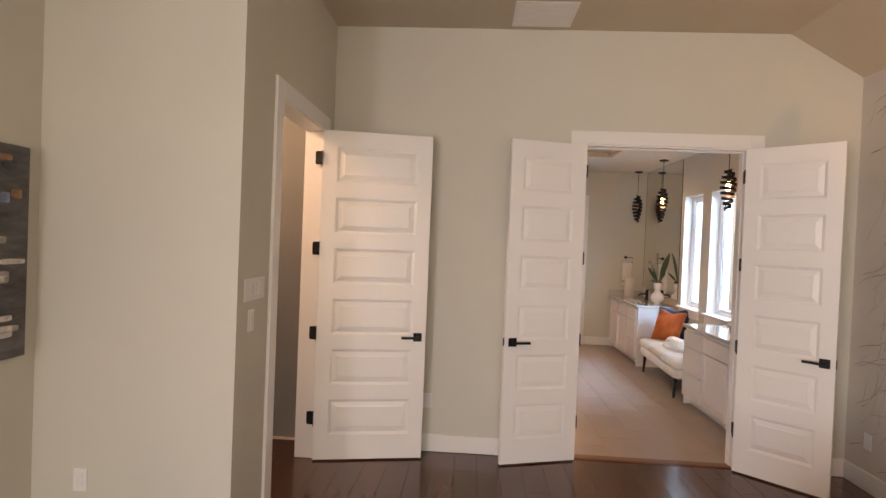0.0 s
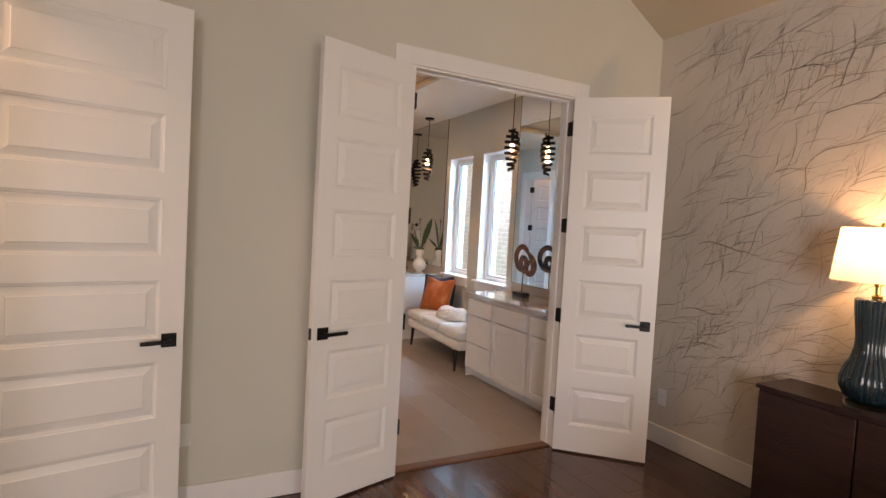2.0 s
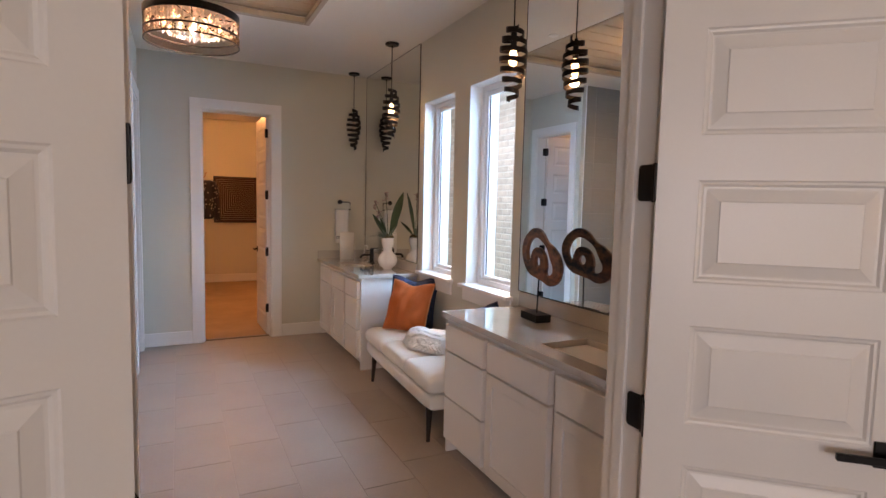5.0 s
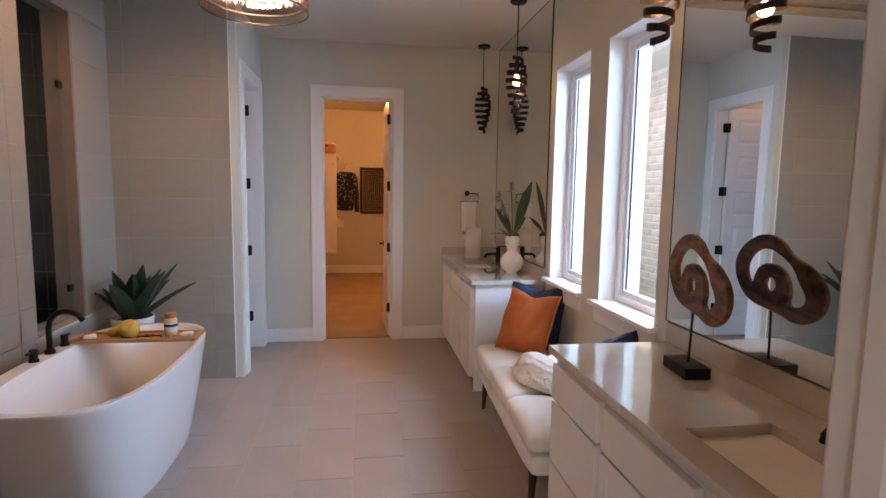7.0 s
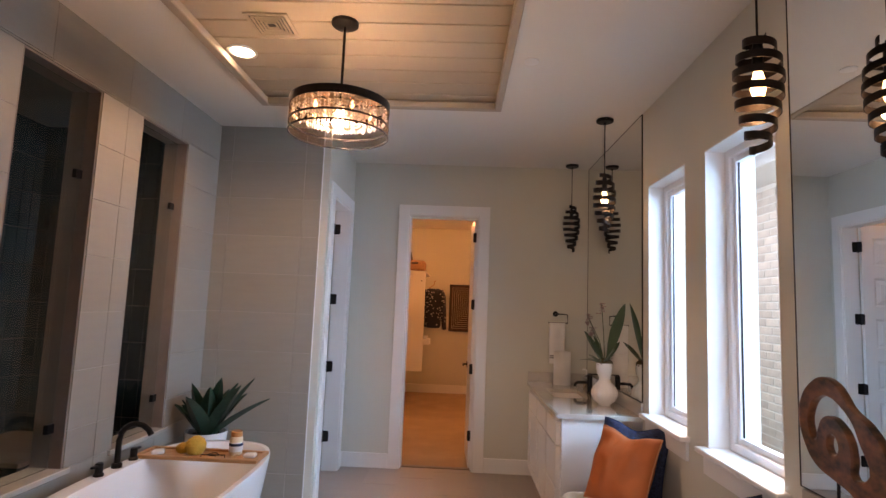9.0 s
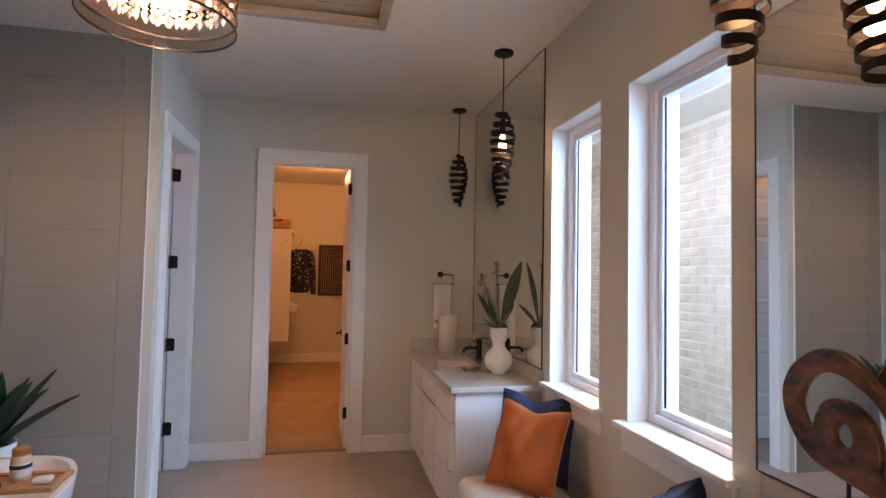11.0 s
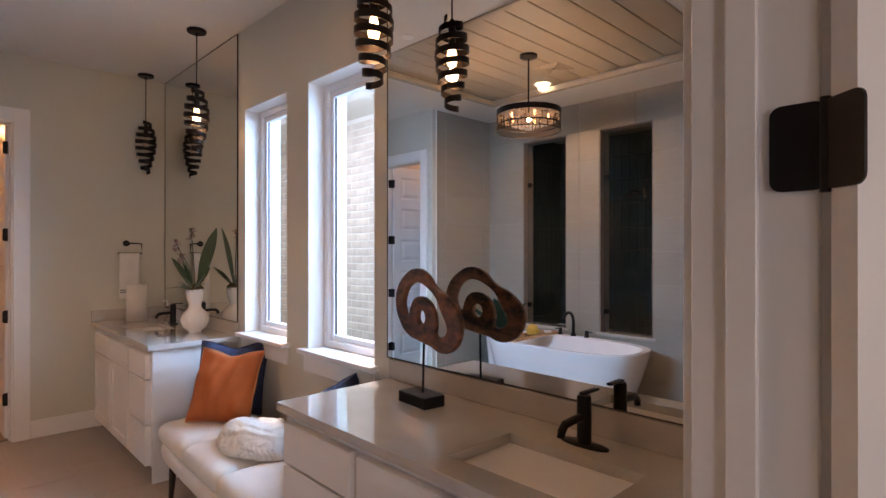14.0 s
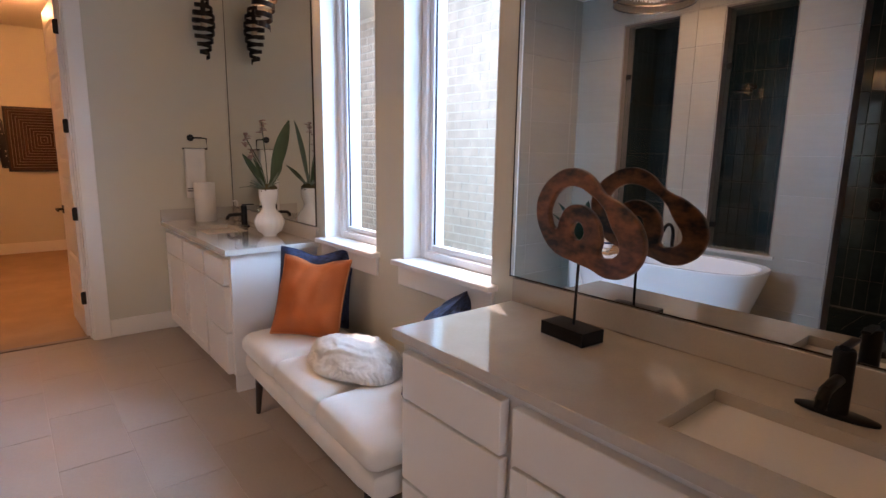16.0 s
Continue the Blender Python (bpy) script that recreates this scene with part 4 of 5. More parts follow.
M_TOWEL = mat("white_terry_towel", (0.74, 0.72, 0.69), 0.95, var=0.05, scale=10, fine=500, bump=0.6, depth=0.003)
roll = thing("rolled_towel", at(3.425, 9.86, CT), "white rolled terry towel standing upright on counter", "towel")
bm = bmesh.new()
turns, n = 3.2, 90
pr = []
for i in range(n + 1):
    a = 2 * math.pi * turns * i / n
    r = 0.022 + 0.066 * i / n
    pr.append((r * math.cos(a), r * math.sin(a)))
lo, hi = [bm.verts.new((x, y, 0)) for x, y in pr], [bm.verts.new((x, y, 0.30 + 0.003 * math.sin(i))) for i, (x, y) in enumerate(pr)]
for i in range(n):
    bm.faces.new((lo[i], lo[i + 1], hi[i + 1], hi[i]))
ob = part("cloth", bm, M_TOWEL, roll, smooth=True)
sol = ob.modifiers.new("thickness", "SOLIDIFY")
sol.thickness = 0.014
soap = thing("soap_dispenser", at(3.60, 9.62, CT), "clear soap bottle with white pump by the faucet", "soap dispenser")
part("bottle", lathe([(0.026, 0), (0.030, 0.004), (0.030, 0.095), (0.012, 0.115), (0.012, 0.125)], 24), glass("clear_plastic", (0.9, 0.9, 0.88), 0.05), soap, smooth=True)
part("pump", tube([(0, 0, 0.125), (0, 0, 0.165), (-0.012, 0, 0.170), (-0.035, 0, 0.166)], 0.006, 10), M_PLATE, soap, "white pump head", True)

# towel ring
ring = thing("towel_ring", at(3.385, YF, 1.515), "black square towel ring on the greige wall", "towel ring")
part("rose", tube([(0, 0, 0), (0, -0.010, 0)], 0.026, 24), M_BLACK, ring, smooth=True)
part("arm", tube([(0, -0.008, 0), (0, -0.055, 0), (0.06, -0.055, 0), (0.105, -0.055, -0.004), (0.108, -0.055, -0.085), (-0.075, -0.055, -0.085)], 0.006, 10), M_BLACK, ring, smooth=True)
tw = thing("hand_towel", at(3.395, YF - 0.055, 1.42), "white hand towel with dark stripes hanging from ring", "towel")
bm = bmesh.new()
n = 26
for s in (-1, 1):
    g = []
    for i in range(n + 1):
        row = []
        for j in range(15):
            x = -0.075 + 0.15 * j / 14
            z = -0.385 * i / n + 0.012
            y = s * 0.012 + 0.005 * math.sin(x * 62 + 1.5 * i / n) * i / n + 0.003 * noise.noise(Vector((x * 20, z * 12, s)))
            row.append(bm.verts.new((x * (1 - 0.05 * i / n), y, z)))
        g.append(row)
    for i in range(n):
        for j in range(14):
            bm.faces.new((g[i][j], g[i][j + 1], g[i + 1][j + 1], g[i + 1][j]))
cl = part("cloth", bm, M_TOWEL, tw, smooth=True)
sol = cl.modifiers.new("thickness", "SOLIDIFY")
sol.thickness = 0.006
M_STRIPE = mat("charcoal_thread", (0.08, 0.075, 0.07), 0.9)
for z in (-0.300, -0.318):
    part("stripe", boxes((-0.0725, 0.0725, -0.0255, -0.0215, z - 0.004, z + 0.004)), M_STRIPE, tw, "dark woven stripe")


# ---- lamps ----
M_BULB = glow("warm_bulb", (1.0, 0.60, 0.27), 15.0)
M_RIBBON = mat("dark_bronze_ribbon", (0.018, 0.013, 0.011), 0.4, metal=0.7, var=0.3, scale=14, fine=80, bump=0.1)


M_BULB_OFF = mat("frosted_bulb", (0.55, 0.42, 0.30), 0.35, var=0.05, bump=0)


def pendant(x, y, turn, watts):
    p = thing("pendant_light", at(x, y, 2.12, turn), "dark bronze spiral ribbon pendant with " + ("glowing warm bulb" if watts else "unlit bulb"), "pendant light", "spiral pendants")
    part("canopy", lathe([(0.062, HC - 2.12 - 0.001), (0.062, HC - 2.12 - 0.016), (0.055, HC - 2.12 - 0.022), (0.008, HC - 2.12 - 0.024), (0.008, HC - 2.12 - 0.04)], 28), M_BLACK, p, smooth=True)
    part("cord", tube([(0, 0, 0.42), (0, 0, HC - 2.12 - 0.03)], 0.004, 8), M_BLACK, p)
    bm = bmesh.new()
    n, turns, prev = 260, 7.6, None
    for i in range(n + 1):
        t = i / n
        a = 2 * math.pi * turns * t
        r = 0.030 + 0.050 * math.sin(math.pi * min(1.0, t * 1.02) ** 0.78) ** 1.1 if t < 0.98 else 0.030
        z = 0.425 - 0.425 * t
        h = 0.0145
        c, s = math.cos(a), math.sin(a)
        q = [bm.verts.new(((r + dr) * c, (r + dr) * s, z + dz)) for dr, dz in ((0, -h), (0.0025, -h), (0.0025, h), (0, h))]
        if prev:
            for k in range(4):
                bm.faces.new((prev[k], prev[(k + 1) % 4], q[(k + 1) % 4], q[k]))
        prev = q
    part("spiral_ribbon", bm, M_RIBBON, p, smooth=True)
    part("socket", lathe([(0.016, 0.30), (0.018, 0.31), (0.018, 0.38), (0.010, 0.42)], 18), M_BLACK, p, smooth=True)
    part("bulb", lathe([(0.004, 0.195), (0.018, 0.203), (0.025, 0.228), (0.021, 0.262), (0.014, 0.290), (0.013, 0.30)], 20), M_BULB if watts else M_BULB_OFF, p, "glowing warm bulb" if watts else "unlit frosted bulb", True)
    if watts:
        bulb("pendant_bulb_light", (x, y, 2.12 + 0.16), watts, WARM, 0.03)
    return p


pendant(3.465, 6.58, 0, 3.2)
pendant(3.465, 5.22, 70, 3.2)
pendant(3.47, 8.585, 140, 3.2)
pendant(3.50, 9.86, 210, 0.0)

ch = thing("chandelier", at(1.80, 7.385, 2.395), "drum chandelier with sheer dark shade and glowing crystals", "chandelier")
ZT = HC + 0.05 - 2.395
part("canopy", lathe([(0.070, ZT - 0.001), (0.070, ZT - 0.018), (0.060, ZT - 0.026), (0.010, ZT - 0.030)], 32), M_BLACK, ch, smooth=True)
part("rod", tube([(0, 0, 0.155), (0, 0, ZT - 0.02)], 0.007, 10), M_BLACK, ch, smooth=True)
CR = 0.252
for z0, z1, nm in ((0.130, 0.172, "top_band"), (0.048, 0.057, "lower_band"), (0.0, 0.007, "bottom_band")):
    part(nm, lathe([(CR - 0.004, z0), (CR + 0.002, z0), (CR + 0.002, z1), (CR - 0.004, z1), (CR - 0.004, z0)], 64, cap=False), M_RIBBON, ch, smooth=True)
M_SHEER = bpy.data.materials.new("sheer_bronze_organza")
M_SHEER.use_nodes = True
nt = M_SHEER.node_tree
tr, df, mx, wv, tc = nt.nodes.new("ShaderNodeBsdfTransparent"), nt.nodes.new("ShaderNodeBsdfTranslucent"), nt.nodes.new("ShaderNodeMixShader"), nt.nodes.new("ShaderNodeTexNoise"), nt.nodes.new("ShaderNodeTexCoord")
tr.inputs[0].default_value = (0.80, 0.70, 0.60, 1)
df.inputs[0].default_value = (0.16, 0.10, 0.07, 1)
wv.inputs["Scale"].default_value = 300
nt.links.new(tc.outputs["Object"], wv.inputs["Vector"])
mp = nt.nodes.new("ShaderNodeMapRange")
mp.inputs[3].default_value, mp.inputs[4].default_value = 0.12, 0.42
nt.links.new(wv.outputs[0], mp.inputs[0])
nt.links.new(mp.outputs[0], mx.inputs[0])
nt.links.new(tr.outputs[0], mx.inputs[1])
nt.links.new(df.outputs[0], mx.inputs[2])
nt.links.new(mx.outputs[0], nt.nodes["Material Output"].inputs["Surface"])
part("shade", lathe([(CR, 0.004), (CR, 0.171)], 64, cap=False), M_SHEER, ch, "sheer dark fabric shade", True)
for k in range(3):
    a = 2 * math.pi * k / 3
    part("spoke", tube([(0, 0, 0.160), (CR * math.cos(a), CR * math.sin(a), 0.160)], 0.004, 6), M_BLACK, ch)
M_CRYSTAL = bpy.data.materials.new("cut_crystal")
M_CRYSTAL.use_nodes = True
cb = M_CRYSTAL.node_tree.nodes["Principled BSDF"]
cb.inputs["Base Color"].default_value = (1.0, 0.96, 0.90, 1)
cb.inputs["Roughness"].default_value = 0.06
cb.inputs["Transmission Weight"].default_value = 0.3
cb.inputs["IOR"].default_value = 1.6
bm = bmesh.new()
rnd = random.Random(11)
for tier, (rad, count, z0, drops) in enumerate(((0.235, 36, 0.140, 3), (0.185, 30, 0.140, 4), (0.130, 22, 0.140, 5), (0.075, 14, 0.140, 6), (0.02, 5, 0.140, 7))):
    for i in range(count):
        a = 2 * math.pi * i / count + rnd.uniform(-0.05, 0.05)
        for k in range(drops):
            last = k == drops - 1
            s = 0.012 if last else 0.0085
            c = Vector((rad * math.cos(a), rad * math.sin(a), z0 - 0.018 * k - (0.006 if last else 0)))
            v = [bm.verts.new(c + Vector(o) * s) for o in ((0, 0, 1.0), (0.8, 0, 0.1), (0, 0.8, 0.1), (-0.8, 0, 0.1), (0, -0.8, 0.1), (0, 0, -1.6 if last else -1.0))]
            for q in range(4):
                bm.faces.new((v[0], v[1 + q], v[1 + (q + 1) % 4]))
                bm.faces.new((v[5], v[1 + (q + 1) % 4], v[1 + q]))
tagged(part("crystal_fringe", bm, M_CRYSTAL, ch, "strings of cut crystal drops"), kind="stuff")
for k in range(5):
    a = 2 * math.pi * k / 5 + 0.3
    b = part("bulb", lathe([(0.002, 0.0), (0.008, 0.008), (0.010, 0.018), (0.007, 0.032), (0.002, 0.042)], 14), M_BULB, ch, "small glowing candle bulb", True)
    b.location = (0.155 * math.cos(a), 0.155 * math.sin(a), 0.098)
bulb("chandelier_light", (1.80, 7.385, 2.395 + 0.10), 34, (1.0, 0.64, 0.34), 0.015)

dl = thing("recessed_downlight", at(1.11, 7.74, HC + 0.05), "round white recessed downlight shining in plank ceiling", "downlight")
part("trim_ring", lathe([(0.088, -0.001), (0.088, -0.006), (0.072, -0.008), (0.066, -0.002)], 32), M_PLATE, dl, smooth=True)
part("lens", lathe([(0.064, -0.004), (0.064, -0.006)], 32), glow("warm_white_lens", (1.0, 0.78, 0.50), 22.0), dl, "glowing warm lens")
sp = new("downlight_beam", bpy.data.lights.new("downlight_beam", "SPOT"))
sp.data.energy, sp.data.color, sp.data.spot_size, sp.data.spot_blend, sp.data.shadow_soft_size = 55, (1.0, 0.66, 0.36), radians(150), 0.6, 0.05
sp.matrix_world = look((1.11, 7.74, HC + 0.03), (1.11, 7.74, 0))

vent = thing("ceiling_vent", at(1.40, 7.42, HC + 0.05), "square beige louvred ceiling vent in plank ceiling", "vent")
part("frame", boxes((-0.115, 0.115, -0.115, -0.095, -0.010, -0.001), (-0.115, 0.115, 0.095, 0.115, -0.010, -0.001), (-0.115, -0.095, -0.095, 0.095, -0.010, -0.001), (0.095, 0.115, -0.095, 0.095, -0.010, -0.001), bevel=0.002), M_PLANK, vent)
part("backing", boxes((-0.095, 0.095, -0.095, 0.095, -0.003, -0.001)), M_ESPRESSO, vent)
for k in range(4):
    r = 0.085 - 0.018 * k
    part("slat", boxes((-r, r, -r, -r + 0.009, -0.011, -0.004), (-r, r, r - 0.009, r, -0.011, -0.004), (-r, -r + 0.009, -r + 0.009, r - 0.009, -0.011, -0.004), (r - 0.009, r, -r + 0.009, r - 0.009, -0.011, -0.004)), M_PLANK, vent)
sd = thing("smoke_detector", at(2.81, 7.675, HC), "flat round white ceiling sprinkler cover", "sprinkler cover")
part("disc", lathe([(0.042, -0.001), (0.042, -0.006), (0.036, -0.009)], 28), M_PLATE, sd, smooth=True)

# ---- bathtub ----
tub = thing("bathtub", at(0.960, 7.615, 0), "white freestanding oval bathtub with wooden caddy across", "bathtub")


def oval(hx, hy, z, p=3.0, n=72, cx=0.0):
    e = 2 / p
    return [(cx + hx * math.copysign(abs(math.cos(t)) ** e, math.cos(t)), hy * math.copysign(abs(math.sin(t)) ** e, math.sin(t)), z) for t in (2 * math.pi * k / n for k in range(n))]


def loft(rings, bm=None, close=True):
    bm = bm or bmesh.new()
    vs = [[bm.verts.new(p) for p in r] for r in rings]
    for a, b in zip(vs, vs[1:]):
        n = len(a)
        for k in range(n):
            bm.faces.new((a[k], a[(k + 1) % n], b[(k + 1) % n], b[k]))
    if close:
        bm.faces.new(vs[0][::-1])
        bm.faces.new(vs[-1])
    return bm


HX, HY, TZ = 0.395, 0.785, 0.605
rings = [oval(HX * s, HY * k, z) for s, k, z in ((0.78, 0.74, 0.0), (0.80, 0.76, 0.03), (0.86, 0.83, 0.18), (0.93, 0.91, 0.36), (0.98, 0.975, 0.52), (1.0, 1.0, TZ - 0.018), (1.0, 1.0, TZ - 0.006), (0.994, 0.996, TZ))]
rings += [oval(HX * s, HY * k, z, cx=c) for s, k, z, c in ((0.86, 0.945, TZ, 0.030), (0.85, 0.940, TZ - 0.008, 0.030), (0.82, 0.90, TZ - 0.12, 0.03), (0.76, 0.82, TZ - 0.28, 0.028), (0.66, 0.70, TZ - 0.39, 0.025), (0.45, 0.50, TZ - 0.42, 0.02))]
part("shell", loft(rings), M_TUB, tub, smooth=True)
bm = lathe([(0.032, 0), (0.032, 0.004), (0.02, 0.006)], 24)
bmesh.ops.translate(bm, vec=(0.02, 0, TZ - 0.419), verts=bm.verts[:])
part("drain", bm, M_BLACK, tub, "black drain cover", True)

tf = thing("tub_faucet", at(0.607, 7.73, TZ), "matte black gooseneck tub filler with two handles", "faucet")
arc = [(0, 0, 0.0), (0, 0, 0.145)] + [(0.092 - 0.092 * math.cos(a), 0, 0.145 + 0.092 * math.sin(a)) for a in (0.4, 0.8, 1.2, 1.57, 2.0, 2.4, 2.75)]
part("spout", tube(arc, 0.0155, 14), M_BLACK, tf, smooth=True)
part("spout_base", lathe([(0.027, 0), (0.027, 0.018), (0.020, 0.026)], 24), M_BLACK, tf, smooth=True)
for dy in (-0.15, 0.15):
    bm = lathe([(0.025, 0), (0.025, 0.012), (0.019, 0.018), (0.019, 0.062), (0.016, 0.066)], 22)
    box(bm, -0.008, 0.008, -0.012 if dy > 0 else -0.06, 0.06 if dy > 0 else 0.012, 0.050, 0.060, bevel=0.002)
    bmesh.ops.translate(bm, vec=(0, dy, 0), verts=bm.verts[:])
    part("handle", bm, M_BLACK, tf, smooth=True)

M_BAMBOO = mat("honey_bamboo", (0.42, 0.22, 0.095), 0.45, var=0.2, scale=6, fine=60, bump=0.08, stretch=(0.5, 8, 8))
cd = thing("bath_caddy", at(0.955, 8.005, TZ), "bamboo bath caddy lying across the white tub", "bath tray")
part("frame", boxes((-0.36, 0.36, -0.105, -0.080, 0.001, 0.022), (-0.36, 0.36, 0.080, 0.105, 0.001, 0.022), (-0.36, -0.335, -0.08, 0.08, 0.001, 0.022), (0.335, 0.36, -0.08, 0.08, 0.001, 0.022), bevel=0.003), M_BAMBOO, cd)
for i in range(6):
    part("slat", boxes((-0.335, 0.335, -0.078 + i * 0.0262, -0.078 + i * 0.0262 + 0.021, 0.004, 0.013), bevel=0.002), M_BAMBOO, cd)
for dx in (-0.0925, 0.1975):
    part("divider", boxes((dx - 0.0075, dx + 0.0075, -0.08, 0.08, 0.013, 0.022), bevel=0.002), M_BAMBOO, cd)
part("glass_holder", tube([(0.075 + 0.028 * math.cos(a), -0.035 + 0.028 * math.sin(a), 0.026) for a in (k * math.pi / 10 for k in range(19))] + [(0.10, -0.06, 0.018)], 0.0022, 8), M_BLACK, cd, "dark wire stem holder", True)
part("reading_rest", tube([(0.02, -0.075, 0.020), (0.02, -0.070, 0.030), (0.16, -0.070, 0.034), (0.16, -0.075, 0.020)], 0.003, 8), M_BLACK, cd, "dark wire reading rest", True)
sg = thing("bath_sponge", at(0.905, 8.01, TZ + 0.013), "yellow round bath sponge on the bamboo caddy", "sponge")
bm = bmesh.new()
bmesh.ops.create_icosphere(bm, subdivisions=4, radius=0.058)
for v in bm.verts:
    v.co = v.co * (1 + 0.10 * noise.noise(v.co * 70) + 0.05 * noise.noise(v.co * 24))
    v.co.z = max(v.co.z, -0.045) + 0.045
part("sponge", bm, mat("yellow_sponge", (0.62, 0.38, 0.06), 0.95, var=0.25, fine=160, bump=0.9, depth=0.008), sg, smooth=True)
sg2 = copy_thing(sg, pose(0.820, 8.03, TZ + 0.013, 0, 0, 60))
sg2.scale = (0.72, 0.62, 0.55)
jar = thing("bath_salt_jar", at(1.135, 8.04, TZ + 0.013), "jar of cream bath salts with orange lid and paper label", "jar")
part("jar", lathe([(0.034, 0), (0.038, 0.006), (0.038, 0.092), (0.030, 0.106)], 28), mat("cream_salts", (0.66, 0.52, 0.34), 0.4, var=0.2, fine=200), jar, smooth=True)
part("lid", lathe([(0.033, 0.106), (0.033, 0.132), (0.030, 0.135)], 28), mat("amber_lid", (0.45, 0.17, 0.04), 0.35), jar, "amber screw lid", True)
part("label", lathe([(0.0386, 0.020), (0.0390, 0.021), (0.0390, 0.072), (0.0386, 0.073)], 28, cap=False), M_PLATE, jar, "white paper label", True)
part("label_band", lathe([(0.0393, 0.052), (0.0396, 0.053), (0.0396, 0.068), (0.0393, 0.069)], 28, cap=False), M_NAVY, jar, "blue printed band", True)
so = thing("soap_bar", at(1.245, 7.985, TZ + 0.013), "white soap bar on the bamboo caddy", "soap")
part("bar", cushion_bm(-0.036, 0.036, -0.026, 0.026, 0.0, 0.026, 0.003, 6), M_SINK, so, smooth=True)
so = copy_thing(so, at(0.70, 7.97, TZ + 0.013, 25))
so["label"] = "pale soap bar at the wall end of caddy"

# agave in a pot on the floor behind the tub
pl = thing("agave_plant", at(0.675, 8.640, 0), "artificial blue-green agave in tall white pot by tub", "potted plant")
part("pot", lathe([(0.085, 0), (0.095, 0.01), (0.135, 0.50), (0.145, 0.60), (0.132, 0.60), (0.125, 0.56)], 36), M_CERAM, pl, "tall white planter", True)
part("soil", lathe([(0.128, 0.555), (0.12, 0.57)], 24), M_MOSS, pl)
rnd = random.Random(21)
for k in range(20):
    a = k * 2.399
    lift = 0.85 + 2.4 * (k / 20)
    ln = 0.50 - 0.08 * (k / 20) + rnd.uniform(-0.03, 0.03)
    if math.cos(a) < -0.35:
        ln *= 0.62
    if math.sin(a) > 0.4:
        ln *= 0.75
    part("leaf", blade(bmesh.new(), (0.045 * math.cos(a), 0.045 * math.sin(a), 0.57), (math.cos(a), math.sin(a), lift), ln, 0.125, 0.22, cup=0.45, thick=0.006, n=10), M_LEAF2, pl, "thick pointed agave leaf", True)


# ---- bedroom things ----
dr = thing("dresser", at(3.50, 3.08, 0), "dark walnut dresser with carved arc doors under table lamp", "dresser")
M_CARVED = mat("carved_dark_walnut", (0.034, 0.014, 0.010), 0.38, var=0.4, scale=4, fine=40, bump=0.0, stretch=(1, 0.4, 8))
nt = M_CARVED.node_tree
wave, tc, bp = nt.nodes.new("ShaderNodeTexWave"), nt.nodes.new("ShaderNodeTexCoord"), nt.nodes.new("ShaderNodeBump")
wave.wave_type, wave.rings_direction = "RINGS", "X"
wave.inputs["Scale"].default_value = 16
wave.inputs["Distortion"].default_value = 0.2
bp.inputs["Strength"].default_value, bp.inputs["Distance"].default_value = 0.12, 0.003
nt.links.new(tc.outputs["Object"], wave.inputs["Vector"])
nt.links.new(wave.outputs["Fac"], bp.inputs["Height"])
nt.links.new(bp.outputs[0], nt.nodes["Principled BSDF"].inputs["Normal"])
part("body", boxes((-0.150, 0.168, -0.73, 0.73, 0.06, 0.725), bevel=0.002), M_DRESSER, dr)
part("top", boxes((-0.172, 0.168, -0.74, 0.74, 0.725, 0.748), bevel=0.003), M_DRESSER, dr)
part("plinth", boxes((-0.12, 0.16, -0.70, 0.70, 0.001, 0.06)), M_DRESSER, dr)
for i in range(3):
    a = -0.725 + i * 0.485
    d = part("door", boxes((-0.168, -0.150, -0.238, 0.238, -0.32, 0.32), bevel=0.002), M_CARVED, dr, "dark door carved with arcs")
    d.location = (0, a + 0.24, 0.39)

lamp = thing("table_lamp", at(3.49, 3.355, 0.748), "ribbed blue-black ceramic table lamp with glowing white shade", "table lamp")
M_LAMPGLAZE = mat("blue_black_glaze", (0.012, 0.028, 0.036), 0.16, var=0.5, scale=10, fine=70, bump=0.05, coat=0.4)
part("glass_base", lathe([(0.098, 0.0), (0.100, 0.003), (0.100, 0.024), (0.097, 0.027)], 40), glass("clear_acrylic", (0.95, 0.96, 0.95)), lamp, "clear acrylic base", True)
bm = lathe([(0.070, 0.027), (0.100, 0.045), (0.122, 0.090), (0.126, 0.130), (0.112, 0.180), (0.086, 0.235), (0.073, 0.290), (0.071, 0.340), (0.078, 0.410), (0.085, 0.480), (0.088, 0.530), (0.080, 0.538), (0.030, 0.540)], 112)
for v in bm.verts:
    a, r = math.atan2(v.co.y, v.co.x), math.hypot(v.co.x, v.co.y)
    if r > 0.05:
        k = 1 + 0.055 * (abs(math.sin(14 * a)) - 0.5)
        v.co.x *= k
        v.co.y *= k
part("body", bm, M_LAMPGLAZE, lamp, smooth=True)
M_BRASS = mat("polished_brass", (0.72, 0.46, 0.16), 0.2, metal=1.0, var=0.1, bump=0)
part("neck", lathe([(0.022, 0.540), (0.024, 0.552), (0.012, 0.560), (0.012, 0.600), (0.018, 0.606), (0.018, 0.640)], 20), M_BRASS, lamp, "brass neck", True)
part("finial", lathe([(0.004, 0.88), (0.010, 0.892), (0.012, 0.902), (0.004, 0.915)], 14), M_BRASS, lamp, "brass finial", True)
M_SHADE = bpy.data.materials.new("white_linen_lampshade")
M_SHADE.use_nodes = True
nt = M_SHADE.node_tree
tl, di, mx = nt.nodes.new("ShaderNodeBsdfTranslucent"), nt.nodes.new("ShaderNodeBsdfDiffuse"), nt.nodes.new("ShaderNodeMixShader")
